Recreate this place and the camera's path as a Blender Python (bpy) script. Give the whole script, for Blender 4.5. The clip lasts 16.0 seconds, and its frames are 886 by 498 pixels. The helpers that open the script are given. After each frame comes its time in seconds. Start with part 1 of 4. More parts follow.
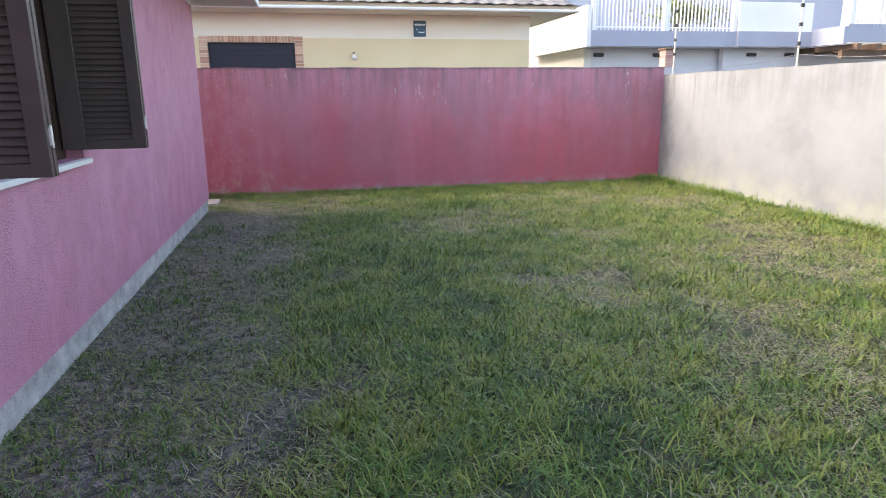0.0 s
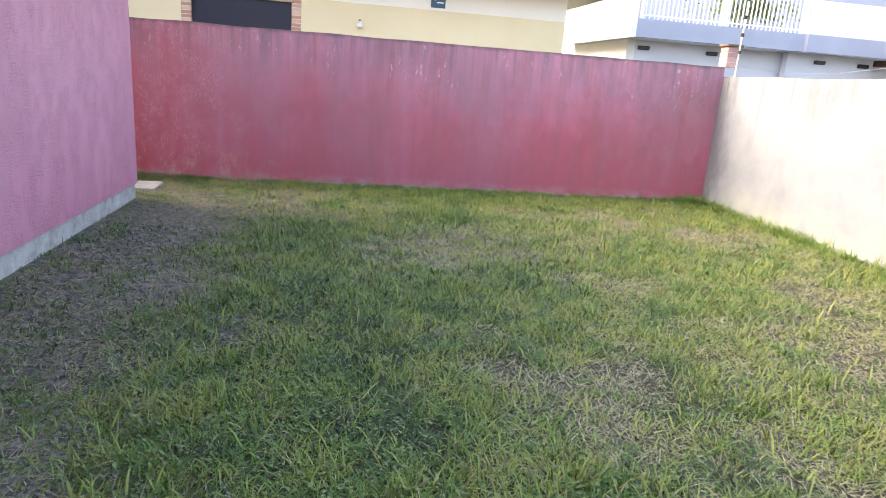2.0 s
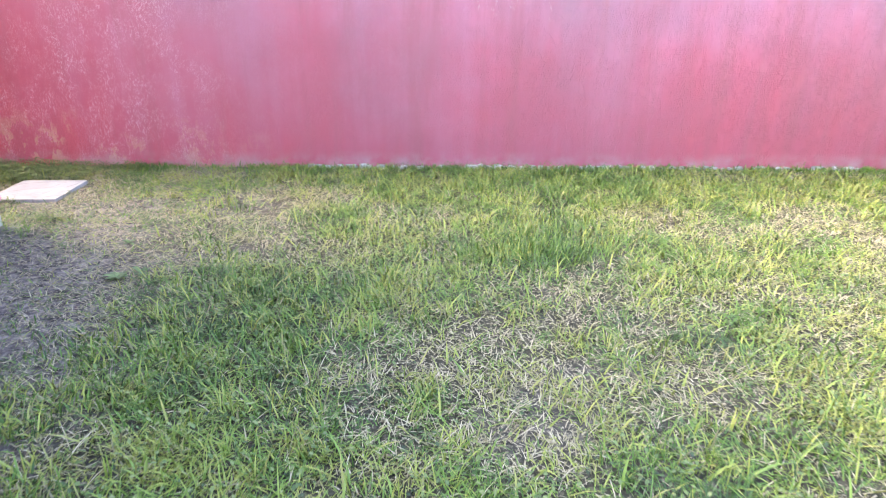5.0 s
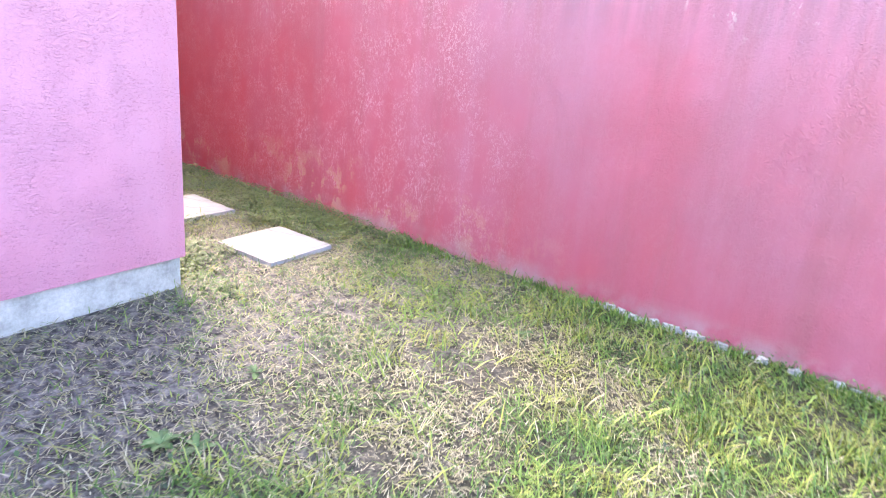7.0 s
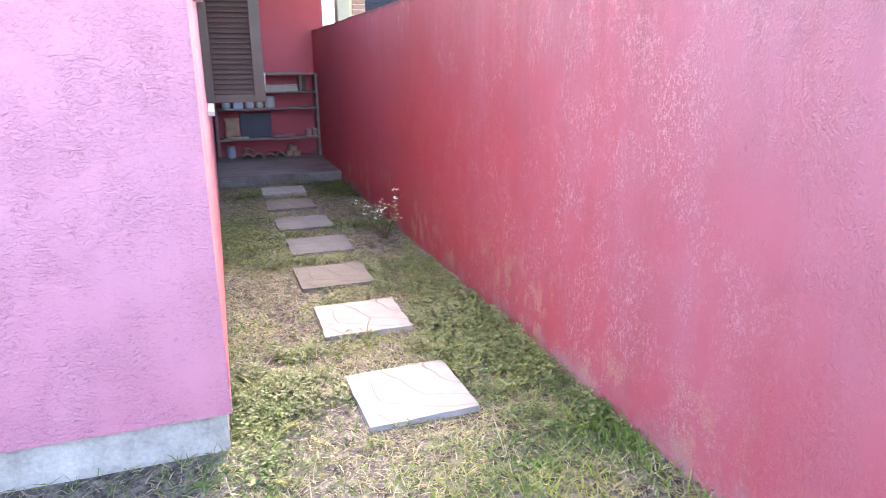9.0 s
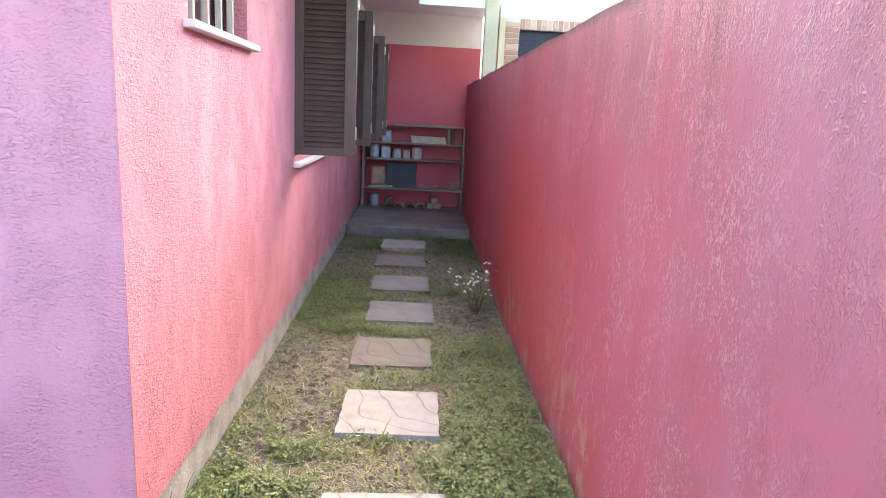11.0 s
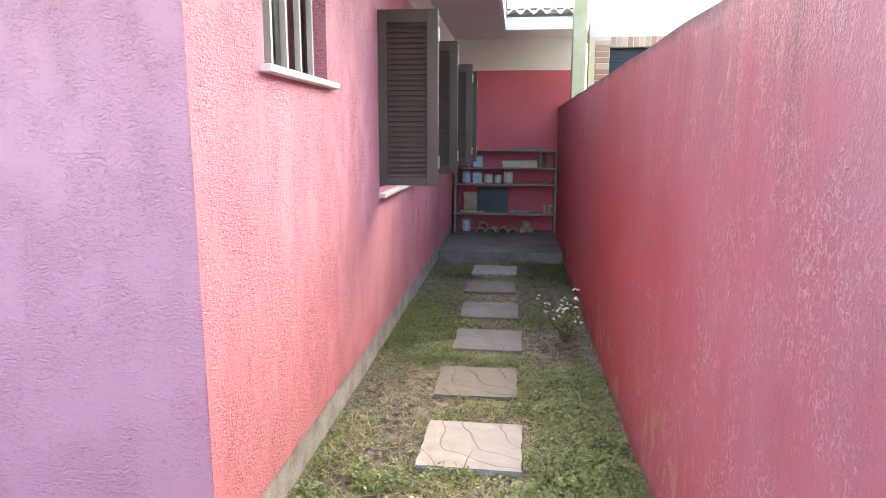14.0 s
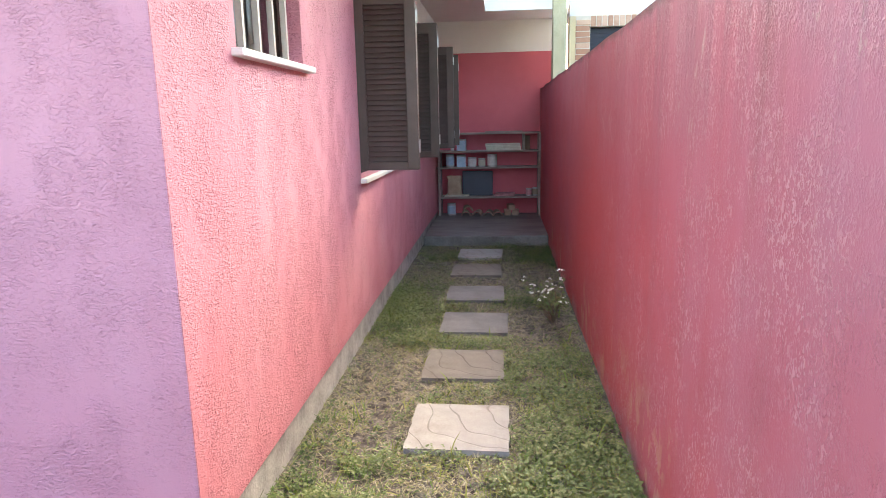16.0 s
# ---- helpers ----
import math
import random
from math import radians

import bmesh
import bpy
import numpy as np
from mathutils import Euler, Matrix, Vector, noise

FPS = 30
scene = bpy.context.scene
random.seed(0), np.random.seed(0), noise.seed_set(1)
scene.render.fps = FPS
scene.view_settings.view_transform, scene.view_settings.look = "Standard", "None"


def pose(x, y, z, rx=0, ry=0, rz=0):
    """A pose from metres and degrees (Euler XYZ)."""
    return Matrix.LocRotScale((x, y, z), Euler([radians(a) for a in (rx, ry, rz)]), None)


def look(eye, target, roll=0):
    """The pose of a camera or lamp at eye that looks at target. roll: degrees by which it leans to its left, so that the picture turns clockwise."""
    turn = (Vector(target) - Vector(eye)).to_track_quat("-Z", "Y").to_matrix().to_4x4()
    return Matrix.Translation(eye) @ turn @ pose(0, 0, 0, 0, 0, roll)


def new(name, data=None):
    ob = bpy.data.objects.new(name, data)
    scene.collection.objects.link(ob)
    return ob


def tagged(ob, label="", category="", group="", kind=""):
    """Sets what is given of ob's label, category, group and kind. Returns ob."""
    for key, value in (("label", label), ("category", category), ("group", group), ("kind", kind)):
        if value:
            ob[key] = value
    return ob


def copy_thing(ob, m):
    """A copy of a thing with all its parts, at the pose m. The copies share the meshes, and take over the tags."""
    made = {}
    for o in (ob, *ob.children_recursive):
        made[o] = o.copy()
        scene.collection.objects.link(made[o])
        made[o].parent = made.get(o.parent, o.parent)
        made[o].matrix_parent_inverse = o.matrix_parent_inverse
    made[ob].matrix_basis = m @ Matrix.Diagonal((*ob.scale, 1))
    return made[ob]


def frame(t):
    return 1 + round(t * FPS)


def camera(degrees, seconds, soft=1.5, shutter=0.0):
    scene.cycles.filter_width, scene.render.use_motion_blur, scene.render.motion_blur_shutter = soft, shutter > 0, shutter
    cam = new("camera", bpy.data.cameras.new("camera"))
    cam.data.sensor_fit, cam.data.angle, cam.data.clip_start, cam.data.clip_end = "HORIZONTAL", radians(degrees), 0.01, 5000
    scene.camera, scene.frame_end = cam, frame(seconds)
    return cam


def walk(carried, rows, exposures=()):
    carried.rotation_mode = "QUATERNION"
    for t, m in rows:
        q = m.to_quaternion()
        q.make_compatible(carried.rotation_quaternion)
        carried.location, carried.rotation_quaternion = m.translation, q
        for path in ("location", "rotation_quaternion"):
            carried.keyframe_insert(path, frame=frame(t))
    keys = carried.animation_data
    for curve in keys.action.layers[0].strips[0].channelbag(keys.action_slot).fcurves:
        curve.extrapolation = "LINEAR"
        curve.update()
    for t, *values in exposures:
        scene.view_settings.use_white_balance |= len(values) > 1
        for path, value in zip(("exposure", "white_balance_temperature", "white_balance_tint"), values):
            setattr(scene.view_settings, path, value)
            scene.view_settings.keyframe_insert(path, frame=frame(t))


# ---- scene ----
PATH = [
    (0, (1.438, -9.085, 1.505), (1.822, -7.179, 1.039), -0.6),
    (0.5, (1.66, -8.776, 1.505), (1.906, -6.852, 1.019), -1.6),
    (1, (1.825, -8.358, 1.513), (2.06, -6.42, 1.077), -2.3),
    (1.5, (1.925, -7.836, 1.473), (2.131, -5.903, 1.004), -0.7),
    (2, (2.211, -7.268, 1.532), (2.532, -5.363, 1.012), 4.4),
    (2.5, (2.187, -6.816, 1.441), (2.618, -4.939, 0.9), -0.7),
    (3, (2.352, -6.21, 1.481), (2.649, -4.275, 1.074), -0.2),
    (3.2, (2.442, -5.981, 1.507), (2.702, -4.048, 1.065), 3.2),
    (5.3, (2.85, -3.573, 1.408), (2.78, -1.723, 0.649), -1.4),
    (5.5, (2.961, -3.371, 1.362), (2.635, -1.521, 0.676), -2.2),
    (6, (2.934, -2.921, 1.375), (2.393, -1.107, 0.73), -0.4),
    (6.5, (2.764, -2.37, 1.388), (1.942, -0.682, 0.699), -0.5),
    (7, (2.765, -1.721, 1.403), (1.702, -0.16, 0.744), 6.0),
    (7.5, (2.707, -1.198, 1.474), (1.41, 0.17, 0.805), 2.7),
    (8, (2.616, -0.727, 1.435), (1.115, 0.389, 0.726), 1.6),
    (8.5, (2.444, -0.216, 1.447), (0.76, 0.671, 0.83), -0.4),
    (9, (2.333, 0.073, 1.456), (0.518, 0.704, 0.9), -0.4),
    (9.5, (2.262, 0.389, 1.457), (0.364, 0.737, 0.929), -0.5),
    (10, (2.119, 0.57, 1.496), (0.198, 0.827, 1.002), 0.9),
    (10.2, (2.035, 0.638, 1.521), (0.107, 0.88, 1.046), 2.0),
    (12.3, (1.809, 0.996, 1.532), (-0.152, 0.829, 1.178), 0.4),
    (12.5, (1.808, 0.996, 1.538), (-0.149, 0.808, 1.17), 0.0),
    (13, (1.804, 1.001, 1.524), (-0.148, 0.811, 1.135), -0.6),
    (13.5, (1.803, 0.992, 1.55), (-0.157, 0.866, 1.172), -0.4),
    (14, (1.811, 0.965, 1.549), (-0.146, 0.743, 1.198), 0.2),
    (14.5, (1.827, 0.966, 1.532), (-0.124, 0.709, 1.177), -0.2),
    (15, (1.808, 0.983, 1.527), (-0.145, 0.765, 1.152), -0.9),
    (15.5, (1.803, 0.988, 1.527), (-0.149, 0.793, 1.135), -1.3),
    (16, (1.798, 0.99, 1.533), (-0.154, 0.807, 1.138), -1.2),
]
EXPOSURES = [(0, 2.5, 7400, 12), (0.5, 2.7, 7400, 12), (1.5, 2.88, 7550, 13), (3.2, 3.08, 7600, 14), (5.3, 3.95, 7050, 15), (6.5, 4.15, 6950, 16), (8, 4.08, 7050, 17), (9.4, 4.02, 7250, 16),
             (10.2, 3.9, 7350, 12), (12.3, 3.6, 7950, 6), (13.5, 3.66, 7950, 6), (16, 3.6, 8150, 5)]


cam = camera(69.6, 16.0, soft=0.9, shutter=0.2)
walk(cam, [(t, look(eye, target, roll)) for t, eye, target, roll in PATH], exposures=EXPOSURES)

# ---- light: hazy late sun behind the house, open sky ----
SUN_EL, SUN_FROM = radians(36), Vector((-0.965, 0.26, 0.0)).normalized()
world = bpy.data.worlds.new("sky")
scene.world = world
world.use_nodes = True
wn = world.node_tree.nodes
sky = wn.new("ShaderNodeTexSky")
sky.sky_type = "NISHITA"
sky.sun_disc = False
sky.sun_elevation = SUN_EL
sky.sun_rotation = math.atan2(SUN_FROM.x, SUN_FROM.y)
sky.dust_density = 2.6
sky.air_density = 0.9
world.node_tree.links.new(sky.outputs[0], wn["Background"].inputs[0])
wn["Background"].inputs[1].default_value = 0.15
sun = new("sun", bpy.data.lights.new("sun", "SUN"))
sun.data.energy, sun.data.angle, sun.data.color = 0.3, radians(20), (1.0, 0.94, 0.84)
toward = Vector((SUN_FROM.x * math.cos(SUN_EL), SUN_FROM.y * math.cos(SUN_EL), math.sin(SUN_EL)))
sun.matrix_world = look(toward * 40, (0, 0, 0))


# ---- materials ----
def nodes_of(name):
    m = bpy.data.materials.new(name)
    m.use_nodes = True
    nt = m.node_tree
    return m, nt, nt.nodes["Principled BSDF"]


def add(nt, kind, **sockets):
    n = nt.nodes.new(kind)
    for k, v in sockets.items():
        s = n.inputs[int(k[1:])] if k[0] == "i" and k[1:].isdigit() else n.inputs[k.replace("_", " ")]
        if isinstance(v, bpy.types.NodeSocket):
            nt.links.new(v, s)
        else:
            s.default_value = v
    return n


def coords(nt, sx=1, sy=1, sz=1, local=False):
    if local:
        src = nt.nodes.new("ShaderNodeTexCoord").outputs["Object"]
    else:
        src = nt.nodes.new("ShaderNodeNewGeometry").outputs["Position"]
    return add(nt, "ShaderNodeMapping", Vector=src, Scale=(sx, sy, sz)).outputs[0]


def noise_tex(nt, vec, scale, detail=4, rough=0.55, distort=0.0):
    return add(nt, "ShaderNodeTexNoise", Vector=vec, Scale=scale, Detail=detail, Roughness=rough, Distortion=distort).outputs[0]


def ramp(nt, fac, stops):
    n = add(nt, "ShaderNodeValToRGB", Fac=fac)
    e = n.color_ramp.elements
    while len(e) < len(stops):
        e.new(0.5)
    for el, (p, c) in zip(e, stops):
        el.position, el.color = p, (*c, 1) if len(c) == 3 else c
    return n.outputs[0]


def mapped(nt, val, a, b, lo=0.0, hi=1.0):
    return add(nt, "ShaderNodeMapRange", Value=val, i1=a, i2=b, i3=lo, i4=hi).outputs[0]


def blend(nt, fac, a, b):
    n = nt.nodes.new("ShaderNodeMix")
    n.data_type = "RGBA"
    for s, v in ((n.inputs[0], fac), (n.inputs[6], a), (n.inputs[7], b)):
        if isinstance(v, bpy.types.NodeSocket):
            nt.links.new(v, s)
        elif isinstance(v, tuple):
            s.default_value = (*v, 1)
        else:
            s.default_value = v
    return n.outputs[2]


def calc(nt, op, a, b=0.0, clamp=False):
    n = nt.nodes.new("ShaderNodeMath")
    n.operation, n.use_clamp = op, clamp
    for s, v in ((n.inputs[0], a), (n.inputs[1], b)):
        if isinstance(v, bpy.types.NodeSocket):
            nt.links.new(v, s)
        else:
            s.default_value = v
    return n.outputs[0]


def bumped(nt, bsdf, height, strength, dist):
    b = add(nt, "ShaderNodeBump", Height=height, Strength=strength, Distance=dist)
    nt.links.new(b.outputs[0], bsdf.inputs["Normal"])


def surface(name, c1, c2, scale=3.0, fine=60.0, rough=0.7, bump=0.3, dist=0.003, metal=0.0, vary=0.0, local=False, stretch=(1, 1, 1)):
    """A plain painted, stone or wood surface with stains and grain at two scales."""
    m, nt, b = nodes_of(name)
    v = coords(nt, *stretch, local=local)
    big = noise_tex(nt, v, scale, 5, 0.6)
    small = noise_tex(nt, v, fine, 3, 0.6)
    f = calc(nt, "ADD", calc(nt, "MULTIPLY", big, 0.7), calc(nt, "MULTIPLY", small, 0.3))
    if vary:
        rnd = nt.nodes.new("ShaderNodeObjectInfo").outputs["Random"]
        f = calc(nt, "ADD", f, calc(nt, "MULTIPLY", calc(nt, "SUBTRACT", rnd, 0.5), vary))
    col = blend(nt, mapped(nt, f, 0.3, 0.7), c1, c2)
    nt.links.new(col, b.inputs["Base Color"])
    nt.links.new(mapped(nt, small, 0.3, 0.7, rough - 0.08, min(rough + 0.08, 1)), b.inputs["Roughness"])
    b.inputs["Metallic"].default_value = metal
    bumped(nt, b, small, bump, dist)
    return m


def stucco_relief(nt, bsdf, vec, strength, dist, scale, cover=(0.43, 0.55)):
    """Scratched render: a crust of short wandering ridges, with trowelled smooth islands. Gives the crust and where it lies."""
    ridge = noise_tex(nt, vec, scale, 2, 0.5, 1.4)
    broad = noise_tex(nt, vec, scale * 0.45, 2, 0.5, 0.8)
    field = mapped(nt, noise_tex(nt, coords(nt, 1, 1, 0.7), 5.0, 6, 0.7), *cover)
    crust = calc(nt, "ADD", calc(nt, "MULTIPLY", mapped(nt, ridge, 0.44, 0.60), 0.7), calc(nt, "MULTIPLY", mapped(nt, broad, 0.4, 0.6), 0.3))
    grain = calc(nt, "MULTIPLY", noise_tex(nt, coords(nt), 320.0, 2), 0.10)
    h = calc(nt, "ADD", calc(nt, "MULTIPLY", crust, calc(nt, "ADD", calc(nt, "MULTIPLY", field, 0.94), 0.06)), grain)
    bumped(nt, bsdf, h, strength, dist)
    return crust, field


def house_paint(name, shades, deep, depth, pit_shade):
    m, nt, b = nodes_of(name)
    v = coords(nt)
    streak = noise_tex(nt, coords(nt, 2.2, 2.2, 0.35), 1.6, 5, 0.6)
    blot = noise_tex(nt, v, 1.1, 4, 0.6)
    f = calc(nt, "ADD", calc(nt, "MULTIPLY", streak, 0.5), calc(nt, "MULTIPLY", blot, 0.5))
    col = ramp(nt, f, list(zip((0.3, 0.52, 0.72), shades)))
    z = add(nt, "ShaderNodeSeparateXYZ", Vector=v).outputs[2]
    # redder near the ground: bounced light is put into the lower wall colour
    low = calc(nt, "MULTIPLY", mapped(nt, z, 1.25, 0.15), mapped(nt, noise_tex(nt, coords(nt, 1, 1, 0.6), 2.0, 5), 0.2, 0.6))
    col = blend(nt, calc(nt, "MULTIPLY", low, 0.4), col, deep)
    b.inputs["Roughness"].default_value = 0.62
    crust, field = stucco_relief(nt, b, coords(nt, 0.8, 0.8, 1.5), 1.0, depth, 52, (0.38, 0.57))
    # dark pits in the crust: shade under the ridges, put into the colour
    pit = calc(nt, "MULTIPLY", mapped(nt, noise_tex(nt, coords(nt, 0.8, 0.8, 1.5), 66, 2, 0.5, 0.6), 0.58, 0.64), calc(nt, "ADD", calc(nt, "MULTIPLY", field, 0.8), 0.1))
    col = blend(nt, calc(nt, "MULTIPLY", pit, pit_shade), col, tuple(c * k for c, k in zip(shades[0], (0.52, 0.36, 0.42))))
    nt.links.new(col, b.inputs["Base Color"])
    return m


def boundary_paint():
    m, nt, b = nodes_of("red_stucco")
    v = coords(nt)
    xyz = add(nt, "ShaderNodeSeparateXYZ", Vector=v)
    x, z = xyz.outputs[0], xyz.outputs[2]
    streak = noise_tex(nt, coords(nt, 3.0, 3.0, 0.22), 1.5, 6, 0.62)
    blot = noise_tex(nt, v, 0.8, 5, 0.6)
    fade = calc(nt, "ADD", mapped(nt, x, -2.2, 1.6, 0.0, 0.46), calc(nt, "MULTIPLY", mapped(nt, streak, 0.3, 0.7), 0.24))
    fade = calc(nt, "ADD", fade, mapped(nt, blot, 0.35, 0.7, -0.06, 0.32))
    fade = calc(nt, "ADD", fade, mapped(nt, z, 1.0, 1.9, 0.0, 0.3))
    fade = calc(nt, "ADD", fade, mapped(nt, z, 0.1, 1.7, -0.22, 0.08), True)
    col = ramp(nt, fade, [(0.0, RED_A), (0.45, RED_B), (1.0, RED_C)])
    # sun-bleached, soot-greyed fields on the stretch beside the lawn
    soot = calc(nt, "MULTIPLY", mapped(nt, noise_tex(nt, coords(nt, 1, 1, 0.7), 0.9, 5, 0.6), 0.32, 0.58), calc(nt, "MULTIPLY", mapped(nt, x, 0.0, 2.5), mapped(nt, z, 0.1, 1.3, 0.25, 1.0)))
    col = blend(nt, calc(nt, "MULTIPLY", soot, 0.6), col, (0.24, 0.125, 0.15))
    # rain-washed brownish runs
    wash = calc(nt, "MULTIPLY", mapped(nt, noise_tex(nt, coords(nt, 5, 5, 0.45), 1.1, 5, 0.6), 0.5, 0.66), mapped(nt, x, -1.6, 0.2, 0.0, 0.5))
    col = blend(nt, wash, col, (0.36, 0.105, 0.12))
    # rubbed, chipped ridges
    crust, field = stucco_relief(nt, b, coords(nt, 1, 1, 0.55), 1.0, 0.0034, 100, (0.38, 0.54))
    rubbed = calc(nt, "MULTIPLY", mapped(nt, crust, 0.56, 0.78), mapped(nt, noise_tex(nt, coords(nt, 1.4, 1.4, 0.8), 2.2, 6, 0.7), 0.40, 0.56))
    rubbed = calc(nt, "MULTIPLY", calc(nt, "MULTIPLY", rubbed, field), calc(nt, "MULTIPLY", mapped(nt, x, 1.2, 0.4, 0.05, 0.58), mapped(nt, x, -3.0, -1.0, 0.1, 1.0)))
    col = blend(nt, rubbed, col, (0.68, 0.41, 0.45))
    worn = calc(nt, "MULTIPLY", mapped(nt, noise_tex(nt, coords(nt, 14, 14, 6), 1.5, 5, 0.7), 0.60, 0.66), calc(nt, "MULTIPLY", mapped(nt, noise_tex(nt, v, 1.7, 2), 0.5, 0.62), mapped(nt, z, 1.2, 1.6)))
    col = blend(nt, calc(nt, "MULTIPLY", worn, 0.7), col, (0.62, 0.50, 0.44))
    # grey run-off below the coping
    runs = calc(nt, "MULTIPLY", mapped(nt, z, 1.35, 1.97), mapped(nt, noise_tex(nt, coords(nt, 9, 9, 0.5), 1.3, 5), 0.44, 0.66))
    col = blend(nt, calc(nt, "MULTIPLY", runs, mapped(nt, x, -2.0, 1.5, 0.15, 0.7)), col, (0.13, 0.09, 0.11))
    lip = calc(nt, "MULTIPLY", mapped(nt, calc(nt, "ADD", z, mapped(nt, noise_tex(nt, v, 7, 4), 0.3, 0.7, -0.02, 0.02)), 1.92, 1.97), 0.8)
    col = blend(nt, lip, col, (0.10, 0.06, 0.07))
    # flaked ochre patches near the ground
    flake = calc(nt, "MULTIPLY", mapped(nt, noise_tex(nt, coords(nt, 1, 1, 0.6), 10, 5, 0.7), 0.51, 0.56), mapped(nt, noise_tex(nt, v, 1.6, 2), 0.48, 0.56))
    flake = calc(nt, "MULTIPLY", flake, calc(nt, "MULTIPLY", mapped(nt, z, 0.50, 0.22), mapped(nt, x, 1.5, -0.2)))
    col = blend(nt, calc(nt, "MULTIPLY", flake, 0.65), col, (0.56, 0.33, 0.21))
    damp = calc(nt, "MULTIPLY", mapped(nt, z, 0.14, 0.02), mapped(nt, noise_tex(nt, v, 6, 4), 0.4, 0.65))
    col = blend(nt, calc(nt, "MULTIPLY", damp, 0.7), col, (0.42, 0.30, 0.30))
    nt.links.new(col, b.inputs["Base Color"])
    b.inputs["Roughness"].default_value = 0.55
    return m


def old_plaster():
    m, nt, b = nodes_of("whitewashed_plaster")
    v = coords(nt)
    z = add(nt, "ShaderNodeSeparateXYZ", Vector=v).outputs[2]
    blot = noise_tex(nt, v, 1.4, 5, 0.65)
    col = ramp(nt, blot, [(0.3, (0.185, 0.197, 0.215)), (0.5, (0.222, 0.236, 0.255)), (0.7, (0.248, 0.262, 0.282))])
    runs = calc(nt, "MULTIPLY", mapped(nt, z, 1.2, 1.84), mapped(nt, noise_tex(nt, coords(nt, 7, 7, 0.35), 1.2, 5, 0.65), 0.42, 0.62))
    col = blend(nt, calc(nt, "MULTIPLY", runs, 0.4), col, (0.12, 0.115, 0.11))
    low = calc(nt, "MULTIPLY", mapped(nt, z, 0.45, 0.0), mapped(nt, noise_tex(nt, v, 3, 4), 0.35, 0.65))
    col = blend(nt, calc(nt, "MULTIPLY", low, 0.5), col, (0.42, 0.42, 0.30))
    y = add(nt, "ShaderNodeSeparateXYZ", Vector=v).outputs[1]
    # grey strip by the corner: the red wall's shadow, put into the colour
    corner_shade = calc(nt, "ADD", y, mapped(nt, noise_tex(nt, coords(nt, 1, 1, 0.5), 2.5, 5, 0.65), 0.3, 0.7, -0.45, 0.45))
    col = blend(nt, mapped(nt, corner_shade, 1.05, 1.6, 0.0, 0.8), col, (0.12, 0.118, 0.125))
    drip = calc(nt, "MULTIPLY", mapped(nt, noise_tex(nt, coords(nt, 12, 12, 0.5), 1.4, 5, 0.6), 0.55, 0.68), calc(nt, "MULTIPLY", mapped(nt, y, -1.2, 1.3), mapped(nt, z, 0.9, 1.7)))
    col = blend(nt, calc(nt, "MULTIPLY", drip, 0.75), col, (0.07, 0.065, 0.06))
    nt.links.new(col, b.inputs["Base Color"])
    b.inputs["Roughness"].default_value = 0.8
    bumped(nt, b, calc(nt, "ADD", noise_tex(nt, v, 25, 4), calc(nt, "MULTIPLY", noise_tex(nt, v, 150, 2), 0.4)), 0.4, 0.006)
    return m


def soil():
    m, nt, b = nodes_of("soil_and_thatch")
    v = coords(nt)
    x = add(nt, "ShaderNodeSeparateXYZ", Vector=v).outputs[0]
    big = noise_tex(nt, v, 1.3, 4, 0.6)
    fine = noise_tex(nt, v, 55, 4, 0.65)
    clod = noise_tex(nt, v, 17, 3, 0.6)
    bare = ramp(nt, calc(nt, "ADD", calc(nt, "MULTIPLY", fine, 0.45), calc(nt, "MULTIPLY", clod, 0.55)), [(0.38, (0.022, 0.019, 0.018)), (0.5, (0.115, 0.10, 0.094)), (0.64, (0.27, 0.24, 0.215))])
    # thatch kept extra dark: shade between the blades is put into its colour
    thatch = ramp(nt, fine, [(0.3, (0.016, 0.016, 0.008)), (0.55, (0.05, 0.046, 0.026)), (0.75, (0.17, 0.15, 0.10))])
    f = calc(nt, "ADD", mapped(nt, x, 0.8, 1.8), mapped(nt, big, 0.3, 0.7, -0.4, 0.4), True)
    nt.links.new(blend(nt, f, bare, thatch), b.inputs["Base Color"])
    b.inputs["Roughness"].default_value = 0.95
    bumped(nt, b, calc(nt, "ADD", fine, noise_tex(nt, v, 12, 3)), 0.8, 0.02)
    return m


def blade_paint(name, stops, rough=0.55):
    m, nt, b = nodes_of(name)
    a = nt.nodes.new("ShaderNodeAttribute")
    a.attribute_name = "tone"
    isl = nt.nodes.new("ShaderNodeNewGeometry").outputs["Random Per Island"]
    t = calc(nt, "ADD", a.outputs["Fac"], calc(nt, "MULTIPLY", calc(nt, "SUBTRACT", isl, 0.5), 0.24), True)
    nt.links.new(ramp(nt, t, stops), b.inputs["Base Color"])
    b.inputs["Roughness"].default_value = rough
    return m


